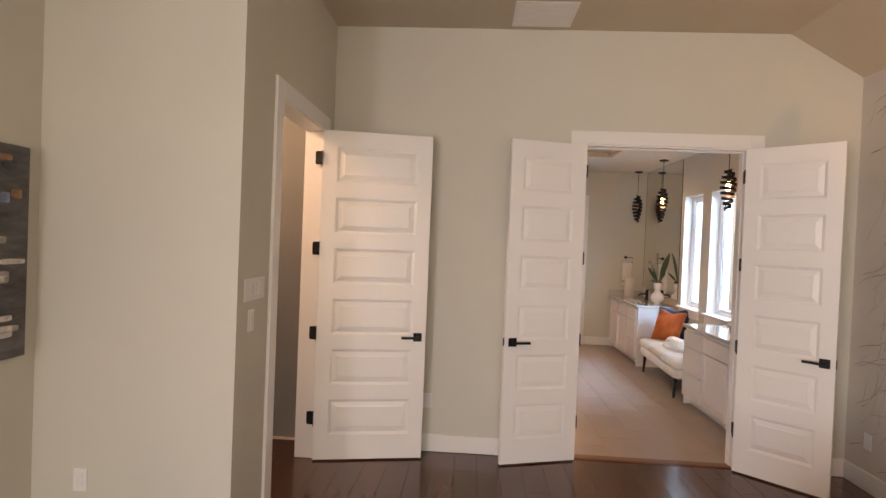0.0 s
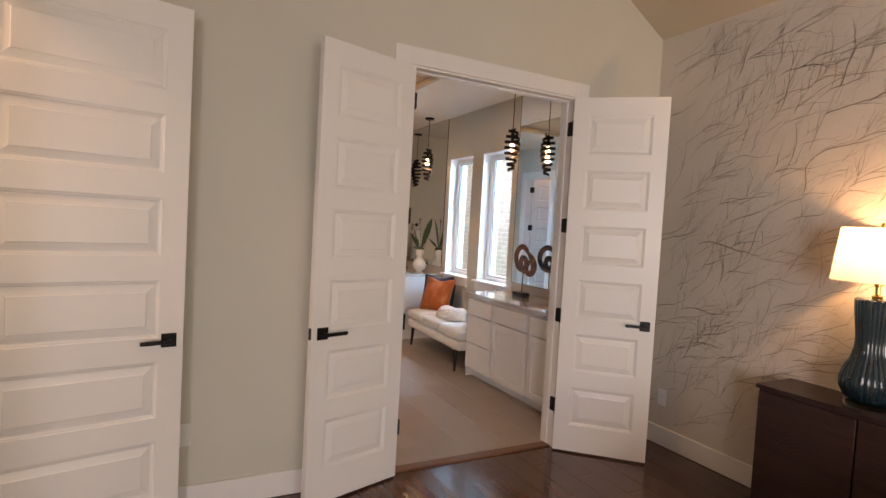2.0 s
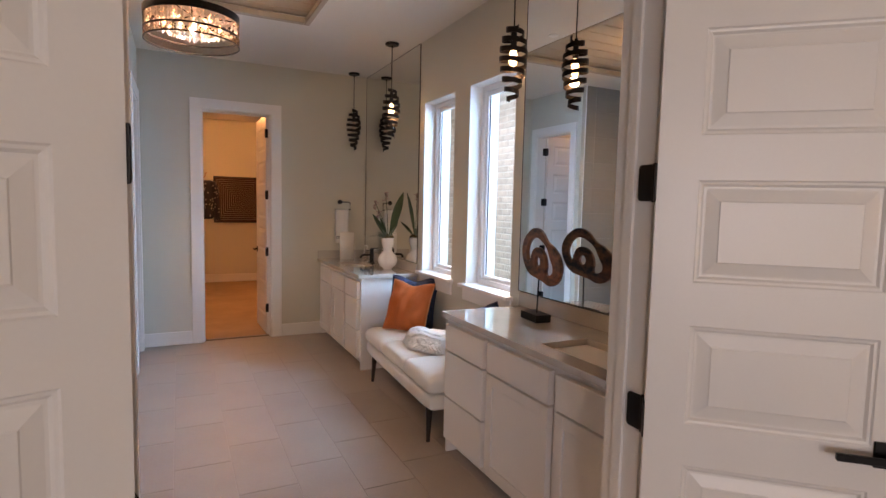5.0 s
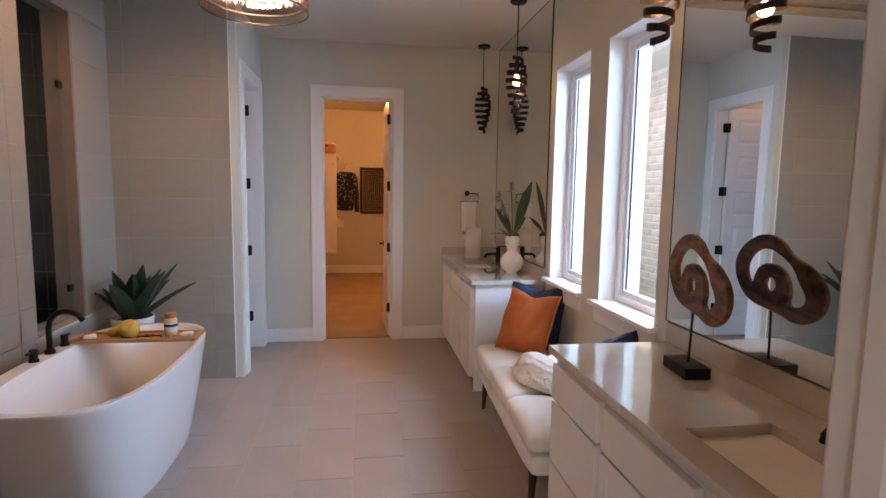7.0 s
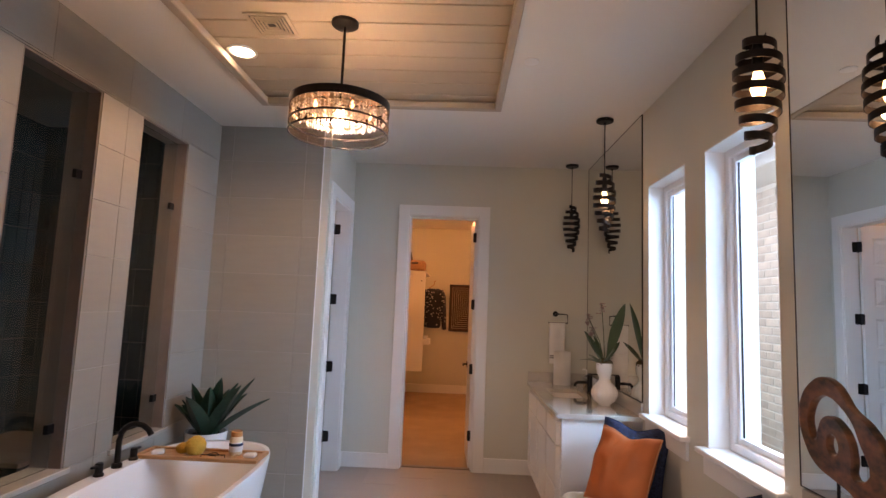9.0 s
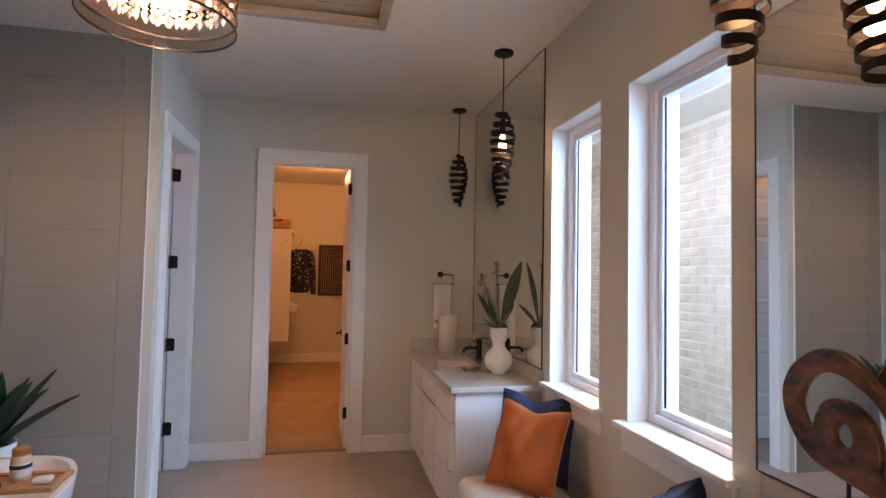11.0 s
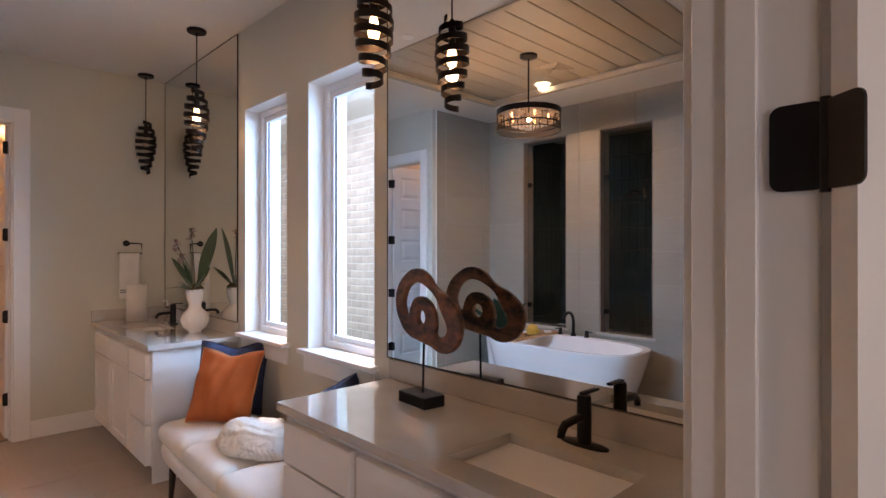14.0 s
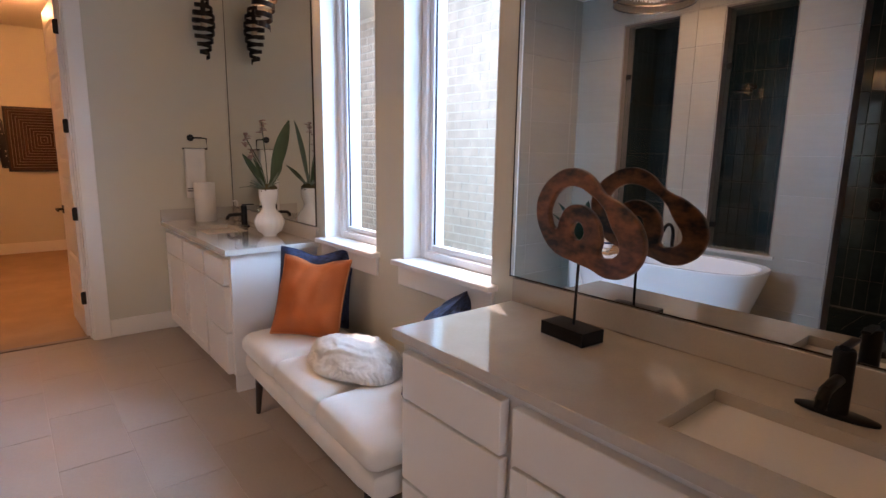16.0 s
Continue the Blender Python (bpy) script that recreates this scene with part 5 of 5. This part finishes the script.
tl.inputs[0].default_value, di.inputs[0].default_value = (0.80, 0.72, 0.60, 1), (0.80, 0.76, 0.70, 1)
mx.inputs[0].default_value = 0.5
nt.links.new(tl.outputs[0], mx.inputs[1])
nt.links.new(di.outputs[0], mx.inputs[2])
nt.links.new(mx.outputs[0], nt.nodes["Material Output"].inputs["Surface"])
part("shade", lathe([(0.198, 0.622), (0.168, 0.885)], 56, cap=False), M_SHADE, lamp, "white tapered drum shade", True)
for k in range(3):
    a = 2 * math.pi * k / 3
    part("spider", tube([(0, 0, 0.868), (0.169 * math.cos(a), 0.169 * math.sin(a), 0.872)], 0.002, 6), M_BRASS, lamp)
part("bulb", lathe([(0.014, 0.640), (0.016, 0.66), (0.030, 0.70), (0.024, 0.735), (0.006, 0.75)], 18), M_BULB, lamp, "glowing bulb", True)
bulb("table_lamp_light", (3.49, 3.355, 0.748 + 0.79), 15, (1.0, 0.60, 0.28), 0.03)

bed = thing("bed", at(2.68, 1.85, 0), "bed with plain cream bedding near the dresser", "bed")
part("base", boxes((-0.90, 0.96, -0.92, 0.90, 0.05, 0.28), bevel=0.01), M_DRESSER, bed)
part("mattress", cushion_bm(-0.92, 0.97, -0.94, 0.93, 0.28, 0.52, 0.01, 10), M_TOWEL, bed, smooth=True)
part("duvet", cushion_bm(-0.96, 0.97, -0.97, 0.965, 0.36, 0.605, 0.03, 16, 3), M_FABRIC, bed, "cream quilted duvet", True)

pic = thing("framed_picture", at(-1.38, 2.67, 1.035), "dark abstract canvas picture hung on bedroom wall", "picture")
M_ART = mat("abstract_dark_painting", (0.09, 0.085, 0.085), 0.6, var=0.9, scale=2.2, fine=12, bump=0.1, stretch=(1, 1, 3.5))
part("canvas", boxes((0.001, 0.036, -0.52, 0.52, 0.0, 0.995), bevel=0.003), M_ART, pic)
PAINTS = [mat("paint_daub", rgb, 0.6, var=0.5, scale=9, fine=40, bump=0.2) for rgb in ((0.55, 0.50, 0.46), (0.26, 0.15, 0.08), (0.16, 0.19, 0.28), (0.05, 0.05, 0.06), (0.34, 0.30, 0.27))]
rnd = random.Random(17)
for k in range(64):
    py, pz, pw, ph = rnd.uniform(-0.44, 0.44), 0.05 + 0.9 * ((k * 0.618) % 1.0), rnd.uniform(0.03, 0.075), rnd.uniform(0.014, 0.034)
    part("paint_daub", cushion_bm(0.0345, 0.0395 + 0.0001 * (k % 9), py - pw, py + pw, pz - ph, pz + ph, 0.0, 4, k), PAINTS[0 if pz < 0.2 and k % 3 else k % 5], pic, smooth=True)


def plate(m, gangs, kind):
    p = thing(kind, m, f"white plastic {kind.replace('_', ' ')} on painted wall", kind.replace("_", " "), f"{kind} plates")
    w = 0.036 + 0.046 * (gangs - 1)
    part("cover", boxes((-w, w, -0.006, -0.0005, -0.058, 0.058), bevel=0.002), M_PLATE, p)
    for g in range(gangs):
        x = -0.046 * (gangs - 1) / 2 + 0.046 * g
        if kind == "light_switch":
            part("rocker", boxes((x - 0.016, x + 0.016, -0.010, -0.006, -0.033, 0.033), bevel=0.0015), M_PLATE, p)
        else:
            for z in (-0.02, 0.02):
                part("socket", boxes((x - 0.016, x + 0.016, -0.0085, -0.006, z - 0.014, z + 0.014), bevel=0.002), M_PLATE, p)
    return p


plate(pose(XL, 3.49, 1.375, 0, 0, 90), 3, "light_switch")
plate(pose(XL, 3.455, 1.213, 0, 0, 90), 1, "light_switch")
plate(at(-1.12, 3.29, 0.40), 1, "outlet")
plate(at(0.478, YD0, 0.40), 1, "outlet")
plate(pose(XR, 4.714, 0.351, 0, 0, -90), 1, "outlet")

bv = thing("ceiling_register", at(1.24, 4.66, HB), "white slatted air register in beige bedroom ceiling", "vent")
part("frame", boxes((-0.22, 0.22, -0.21, -0.185, -0.008, -0.001), (-0.22, 0.22, 0.185, 0.21, -0.008, -0.001), (-0.22, -0.195, -0.185, 0.185, -0.008, -0.001), (0.195, 0.22, -0.185, 0.185, -0.008, -0.001), bevel=0.002), M_PLATE, bv)
sl = mesh_of("slat", boxes((-0.195, 0.195, -0.010, 0.010, -0.008, -0.005)), M_PLATE)
for i in range(14):
    part("slat", sl, None, bv).location.y = -0.172 + i * 0.0265

# printed branches of the wallpaper, thin raised ink lines
M_PAPER = mat("warm_beige_wallpaper", (0.62, 0.555, 0.48), 0.6, var=0.06, scale=2.2, fine=140, bump=0.12, depth=0.001)
wp = bpy.data.objects["wall_wallpaper"]
wp.data.materials[0] = M_PAPER
M_INK = mat("grey_brown_print", (0.27, 0.205, 0.155), 0.6, var=0.35, fine=80, bump=0)
vs, fs = [], []
rnd = random.Random(5)


def stroke(y, z, ang, length, w, depth):
    """One branch that wanders along its way and throws off thinner twigs."""
    n = max(6, int(length / 0.022))
    a, row, bend = ang, None, 0.0
    for i in range(n + 1):
        t = i / n
        ww = w * (1 - 0.85 * t) * 0.5
        s, c = math.sin(a), math.cos(a)
        k = len(vs)
        vs.append((XR - 0.0022, y - s * ww, min(z + c * ww, 3.6)))
        vs.append((XR - 0.0022, y + s * ww, min(z - c * ww, 3.6)))
        if row is not None:
            fs.append((row, row + 1, k + 1, k))
        row = k
        if depth and i and rnd.random() < (0.17 if depth > 1 else 0.12):
            stroke(y, z, a + rnd.choice((-1, 1, 1)) * rnd.uniform(0.25, 0.55), length * rnd.uniform(0.3, 0.6) * (1 - 0.5 * t), w * 0.62 * (1 - 0.5 * t), depth - 1)
        bend = 0.6 * bend + rnd.uniform(-0.17, 0.17)
        a += bend + (ang - a) * 0.20
        st = length / n
        y -= math.cos(a) * st
        z += math.sin(a) * st
        if z > 3.0 or z < 0.13 or y > YD0 - 0.03 or y < 1.2:
            break


for gy in range(21):
    for gz in range(25):
        y0, z0 = 5.3 - gy * 0.20 + rnd.uniform(-0.10, 0.10), -0.1 + gz * 0.128 + rnd.uniform(-0.08, 0.08)
        if 0.14 < z0 < 2.9 and 1.4 < y0 < YD0 - 0.04:
            stroke(y0, z0, rnd.uniform(0.50, 0.85), rnd.uniform(0.45, 0.8), 0.0064, 3)
me = bpy.data.meshes.new("branch_print")
me.from_pydata(vs, [], fs)
me.materials.append(M_INK)
br = new("branch_print", me)
br.parent = wp
tagged(br, "fine grey-brown printed branches", kind="stuff")

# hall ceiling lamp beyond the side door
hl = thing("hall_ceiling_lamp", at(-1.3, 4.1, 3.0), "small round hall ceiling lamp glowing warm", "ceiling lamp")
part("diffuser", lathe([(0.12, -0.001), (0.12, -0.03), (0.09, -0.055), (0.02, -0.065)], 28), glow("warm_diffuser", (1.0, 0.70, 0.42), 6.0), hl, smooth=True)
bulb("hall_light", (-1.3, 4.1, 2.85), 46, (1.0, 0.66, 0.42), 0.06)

# toilet room ceiling lamp
tl_lamp = thing("toilet_room_lamp", at(0.45, 9.55, HC), "small round toilet room ceiling lamp glowing warm", "ceiling lamp")
part("diffuser", lathe([(0.11, -0.001), (0.11, -0.03), (0.08, -0.05), (0.02, -0.06)], 28), bpy.data.materials["warm_diffuser"], tl_lamp, smooth=True)
bulb("toilet_room_light", (0.45, 9.55, HC - 0.15), 9, (1.0, 0.55, 0.28), 0.06)

# ---- closet things ----
cu = thing("closet_unit", at(1.70, 13.0, 0.60), "white wall-hung closet cabinet with open end panel", "closet cabinet")
part("end_panel", boxes((-0.22, 0.25, -0.42, -0.40, 0.0, 1.45), bevel=0.002), M_CAB, cu)
part("back_panel", boxes((-0.22, -0.20, -0.40, 0.90, 0.0, 1.45)), M_CAB, cu)
part("top_shelf", boxes((-0.20, 0.25, -0.40, 0.90, 1.43, 1.45), bevel=0.002), M_CAB, cu)
part("shelf", boxes((-0.20, 0.25, -0.40, 0.90, 0.42, 0.44), bevel=0.002), M_CAB, cu)
part("drawer_box", boxes((0.25, 0.34, -0.38, -0.12, 0.38, 0.46), bevel=0.003), M_CAB, cu)
part("hanging_rod", tube([(0.05, -0.40, 1.36), (0.05, 0.90, 1.36)], 0.012, 12), M_BLACK, cu)
part("valet_rod", tube([(0.20, -0.42, 1.30), (0.20, -0.52, 1.30)], 0.006, 8), M_BLACK, cu)
kb = thing("storage_basket", at(1.78, 12.74, 2.051), "light woven storage basket on the closet cabinet", "basket")
part("body", cushion_bm(-0.16, 0.16, -0.13, 0.13, 0.0, 0.16, 0.0, 8), mat("woven_seagrass", (0.36, 0.20, 0.10), 0.8, var=0.35, scale=30, fine=120, bump=0.8, depth=0.008, stretch=(1, 1, 4)), kb, smooth=True)
part("handle_slot", boxes((-0.05, 0.05, -0.134, -0.128, 0.10, 0.125), bevel=0.001), M_ESPRESSO, kb)
tp = thing("topiary_ornament", at(1.70, 12.84, 2.211), "small dried cone ornament on the basket", "ornament")
part("cone", lathe([(0.035, 0.0), (0.030, 0.02), (0.006, 0.13)], 14), M_MOSS, tp, smooth=True)
sh = thing("hanging_shirt", at(2.095, 12.72, 1.20), "dark floral long-sleeved shirt on wooden hanger", "shirt")
M_FLORAL = mat("dark_floral_cotton", (0.016, 0.015, 0.020), 0.9, var=0.3, fine=150, bump=0.3)
nt = M_FLORAL.node_tree
vo, tc, cr, mixc = nt.nodes.new("ShaderNodeTexVoronoi"), nt.nodes.new("ShaderNodeTexCoord"), nt.nodes.new("ShaderNodeMath"), nt.nodes.new("ShaderNodeMix")
vo.inputs["Scale"].default_value = 26
cr.operation, cr.inputs[1].default_value = "LESS_THAN", 0.24
mixc.data_type = "RGBA"
nt.links.new(tc.outputs["Object"], vo.inputs["Vector"])
nt.links.new(vo.outputs["Distance"], cr.inputs[0])
nt.links.new(cr.outputs[0], mixc.inputs["Factor"])
mixc.inputs["A"].default_value, mixc.inputs["B"].default_value = (0.016, 0.015, 0.020, 1), (0.42, 0.38, 0.34, 1)
nt.links.new(mixc.outputs["Result"], nt.nodes["Principled BSDF"].inputs["Base Color"])
part("torso", cushion_bm(-0.14, 0.10, -0.045, 0.045, 0.02, 0.60, 0.0, 12, 6), M_FLORAL, sh, smooth=True)
part("sleeve", tube([(0.07, 0, 0.57), (0.11, -0.005, 0.48), (0.135, -0.015, 0.25), (0.15, -0.01, 0.0)], 0.04, 16, radii=[0.05, 0.052, 0.042, 0.034]), M_FLORAL, sh, smooth=True)
part("sleeve", tube([(-0.11, 0.02, 0.57), (-0.15, 0.03, 0.45), (-0.155, 0.03, 0.2), (-0.15, 0.03, 0.03)], 0.04, 16, radii=[0.05, 0.052, 0.042, 0.034]), M_FLORAL, sh, smooth=True)
part("hanger", tube([(-0.10, 0, 0.60), (-0.02, 0, 0.66), (-0.02, 0, 0.70), (0.0, 0, 0.72), (0.0, 0, 0.705)], 0.007, 8), M_BAMBOO, sh, "wooden hanger", True)
wa = thing("carved_wall_panel", at(2.69, 14.5, 1.10), "dark carved wooden panel with radiating triangles", "wall art")
M_CARVE2 = mat("carved_brown_wood", (0.075, 0.030, 0.013), 0.5, var=0.5, scale=30, fine=90, bump=0.8, depth=0.01, stretch=(6, 1, 1))
part("frame", boxes((-0.41, 0.41, -0.045, -0.001, 0.0, 0.025), (-0.41, 0.41, -0.045, -0.001, 0.815, 0.84), (-0.41, -0.385, -0.045, -0.001, 0.025, 0.815), (0.385, 0.41, -0.045, -0.001, 0.025, 0.815), bevel=0.002), M_ESPRESSO, wa)
c = (0.0, -0.015, 0.42)
q = [(-0.385, -0.038, 0.025), (0.385, -0.038, 0.025), (0.385, -0.038, 0.815), (-0.385, -0.038, 0.815)]
for i in range(4):
    bm = bmesh.new()
    p0, p1, p2 = Vector(q[i]), Vector(q[(i + 1) % 4]), Vector(c)
    n = 11
    for k in range(n):
        s0, s1 = k / n, (k + 0.82) / n
        f = [p0.lerp(p2, s0), p1.lerp(p2, s0), p1.lerp(p2, s1), p0.lerp(p2, s1)]
        lo = [bm.verts.new(p) for p in f]
        hi = [bm.verts.new(p + Vector((0, -0.006, 0))) for p in (f[0].lerp(f[3], 0.15), f[1].lerp(f[2], 0.15), f[2].lerp(f[1], 0.15), f[3].lerp(f[0], 0.15))]
        rect_ring(bm, lo, hi)
        bm.faces.new(hi)
        bm.faces.new(lo)
    part("carved_triangle", bm, M_CARVE2, wa)
cl = thing("closet_downlight", at(2.35, 12.6, HC), "round closet ceiling light glowing warm", "downlight")
part("trim_ring", lathe([(0.088, -0.001), (0.088, -0.006), (0.068, -0.008)], 28), M_PLATE, cl, smooth=True)
part("lens", lathe([(0.066, -0.004), (0.066, -0.0085)], 28), glow("closet_lens", (1.0, 0.62, 0.30), 14.0), cl)
bulb("closet_light_a", (2.35, 12.6, HC - 0.15), 46, (1.0, 0.44, 0.15), 0.06)
bulb("closet_light_b", (2.6, 11.0, HC - 0.15), 26, (1.0, 0.44, 0.15), 0.06)

# ---- outside ----
structure("ground", boxes((4.0, 300, -300, 300, -0.45, -0.40), (-300, 4.0, 15, 300, -0.45, -0.40), (-300, 4.0, -300, -3.3, -0.45, -0.40)), mat("dry_lawn", (0.16, 0.17, 0.08), 0.95, var=0.4, scale=0.6, fine=30, bump=0.6, depth=0.02), "dry lawn around the house", "ground")
# eave is out of view, added and sized to limit the sun patch on sill and counter
structure("eave", boxes((XW + 0.265, 4.25, 3.8, 11.0, 2.72, 2.86), bevel=0.005), M_TRIM, "unseen white eave added to trim the sun at the bathroom windows", "eave")
wing = thing("house_wing", at(5.3, 13.0, -0.4), "pale brick wing of the house outside the windows", "house")
part("wall", boxes((-0.007, 4.0, -13.0, 0.0, 0.0, 3.19)), M_MORTAR, wing)
part("soffit", boxes((-0.42, 4.2, -13.2, 0.3, 3.19, 3.30), bevel=0.006), M_TRIM, wing, "white soffit and fascia")
part("roof", loft([[(-0.45, -13.3, 3.30), (4.3, -13.3, 3.30), (4.3, 0.4, 3.30), (-0.45, 0.4, 3.30)], [(1.9, -13.3, 4.7), (1.95, -13.3, 4.7), (1.95, 0.4, 4.7), (1.9, 0.4, 4.7)]]), mat("grey_shingle", (0.10, 0.095, 0.09), 0.9, var=0.3, fine=40, bump=0.5), wing, "grey shingle roof")

# ---- pieces: bricks ----
bw, bh, g = 0.194, 0.064, 0.011
bmesh_brick = boxes((-0.012, 0.013, 0.0, bw, 0.0, bh), bevel=0.004)
brick_me = mesh_of("brick", bmesh_brick, M_BRICK)
count = 0
extra = bmesh.new()
for r in range(42):
    z = 0.006 + r * (bh + g)
    for k in range(27):
        y = -0.01 - bw - k * (bw + g) + (0.102 if r % 2 else 0.0)
        if y + bw > 0.0:
            continue
        if 7 <= k < 19 and 14 <= r < 39:
            part("brick", brick_me, None, wing).location = (0.0, y, z)
            count += 1
        else:
            box(extra, -0.012, 0.013, y, y + bw, z, z + bh)
tagged(part("brickwork", extra, M_BRICK, wing), kind="stuff")

# ---- pieces: floor tiles, wood planks, wall tiles ----
CACHE = {}


def slab(name, parent, x0, x1, y0, y1, z0, z1, material, bevel=0.0015):
    """One rectangular piece lying flat, sharing its mesh with pieces of the same size."""
    key = (name, round(x1 - x0, 3), round(y1 - y0, 3), round(z1 - z0, 3))
    if key not in CACHE:
        w, d, h = (x1 - x0) / 2, (y1 - y0) / 2, z1 - z0
        CACHE[key] = mesh_of(name, boxes((-w, w, -d, d, 0, h), bevel=bevel), material)
    ob = part(name, CACHE[key], None, parent)
    ob.location = ((x0 + x1) / 2, (y0 + y1) / 2, z0)
    return ob


FLOOR = bpy.data.objects["floor_bathroom"]
TW, TL, J = 0.2995, 0.609, 0.0030
for i in range(-3, 8):
    x0 = 1.368 + i * TW + 0.0005
    x1 = min(x0 + TW - J, XW)
    x0 = max(x0, XT - 0.1)
    if x1 - x0 < 0.02:
        continue
    y = 8.125 - 7 * TL + (0.0 if i % 3 == 0 else TL / 3 if i % 3 == 1 else 2 * TL / 3)
    while y < YF + 0.06:
        a, b = max(y, 5.012), min(y + TL - J, YF + 0.06)
        if b - a > 0.02:
            slab("floor_tile", FLOOR, x0, x1, a, b, -0.008, 0.0, M_TILE, 0.0006)
        y += TL
WOODF = bpy.data.objects["floor_bedroom"]
rnd = random.Random(3)
PW = 0.165
for i in range(22):
    x0 = 0.06 + i * PW
    if x0 > XR:
        break
    y = 1.0 - rnd.uniform(0, 1.2)
    while y < 4.99:
        ln = rnd.choice((0.9, 1.2, 1.5, 1.8))
        a, b = max(y, 1.0), min(y + ln - 0.0015, 4.99)
        if b - a > 0.03:
            slab("floor_plank", WOODF, x0, min(x0 + PW - 0.0015, XR), a, b, -0.009, -0.001, M_WOOD, 0.0012)
        y += ln
for i in range(14):
    x0 = 0.06 - (i + 1) * PW
    y = 1.5 - rnd.uniform(0, 1.2)
    while y < 4.99:
        ln = rnd.choice((0.9, 1.2, 1.5, 1.8))
        a, b = max(y, 1.5), min(y + ln - 0.0015, 4.99)
        if b - a > 0.03:
            slab("floor_plank", WOODF, x0, x0 + PW - 0.0015, a, b, -0.009, -0.001, M_WOOD, 0.0012)
        y += ln
rest = bmesh.new()
for i in range(34):
    x0 = -1.55 + i * PW
    for y in (-2.9, -1.1):
        box(rest, x0, min(x0 + PW - 0.0015, XR), y, y + 1.79 if y < -2 else 0.99, -0.009, -0.001)
tagged(part("far_planks", rest, M_WOOD, WOODF), kind="stuff")


def cut(rect, holes):
    """What is left of a rectangle (u0, u1, v0, v1) round rectangular holes."""
    out = [rect]
    for h in holes:
        nxt = []
        for u0, u1, v0, v1 in out:
            if h[0] >= u1 or h[1] <= u0 or h[2] >= v1 or h[3] <= v0:
                nxt.append((u0, u1, v0, v1))
                continue
            if h[2] > v0:
                nxt.append((u0, u1, v0, h[2]))
            if h[3] < v1:
                nxt.append((u0, u1, h[3], v1))
            a, b = max(v0, h[2]), min(v1, h[3])
            if h[0] > u0:
                nxt.append((u0, h[0], a, b))
            if h[1] < u1:
                nxt.append((h[1], u1, a, b))
        out = nxt
    return [r for r in out if r[1] - r[0] > 0.006 and r[3] - r[2] > 0.006]


def upright(name, parent, m, w, h):
    key = (name, round(w, 3), round(h, 3))
    if key not in CACHE:
        CACHE[key] = mesh_of(name, boxes((-w / 2, w / 2, -0.0085, 0.0, -h / 2, h / 2), bevel=0.0005), M_WTILE)
    ob = part(name, CACHE[key], None, parent)
    ob.matrix_basis = m


HOLES = [(5.94, 6.60, 0, 2.653), (6.99, 7.535, 0.645, 2.653), (7.914, 8.472, 0.645, 2.653)]
zs = [0.0] + [0.225 + 0.305 * k for k in range(9)] + [HC]
SW, PT = bpy.data.objects["wall_shower"], bpy.data.objects["wall_tile_partition"]
for z0, z1 in zip(zs, zs[1:]):
    y1 = 8.974
    while y1 > YD1:
        y0 = max(y1 - 0.605, YD1 + 0.001)
        for u0, u1, v0, v1 in cut((y0, y1, z0, z1), HOLES):
            upright("wall_tile", SW, pose(XT, (u0 + u1) / 2, (v0 + v1) / 2, 0, 0, 90), u1 - u0 - 0.0025, v1 - v0 - 0.0025)
        y1 -= 0.605
    xs = [XT + 0.001, 0.561, 1.163, 1.302]
    for x0, x1 in zip(xs, xs[1:]):
        upright("wall_tile", PT, at((x0 + x1) / 2, 8.975, (z0 + z1) / 2), x1 - x0 - 0.0025, z1 - z0 - 0.0025)
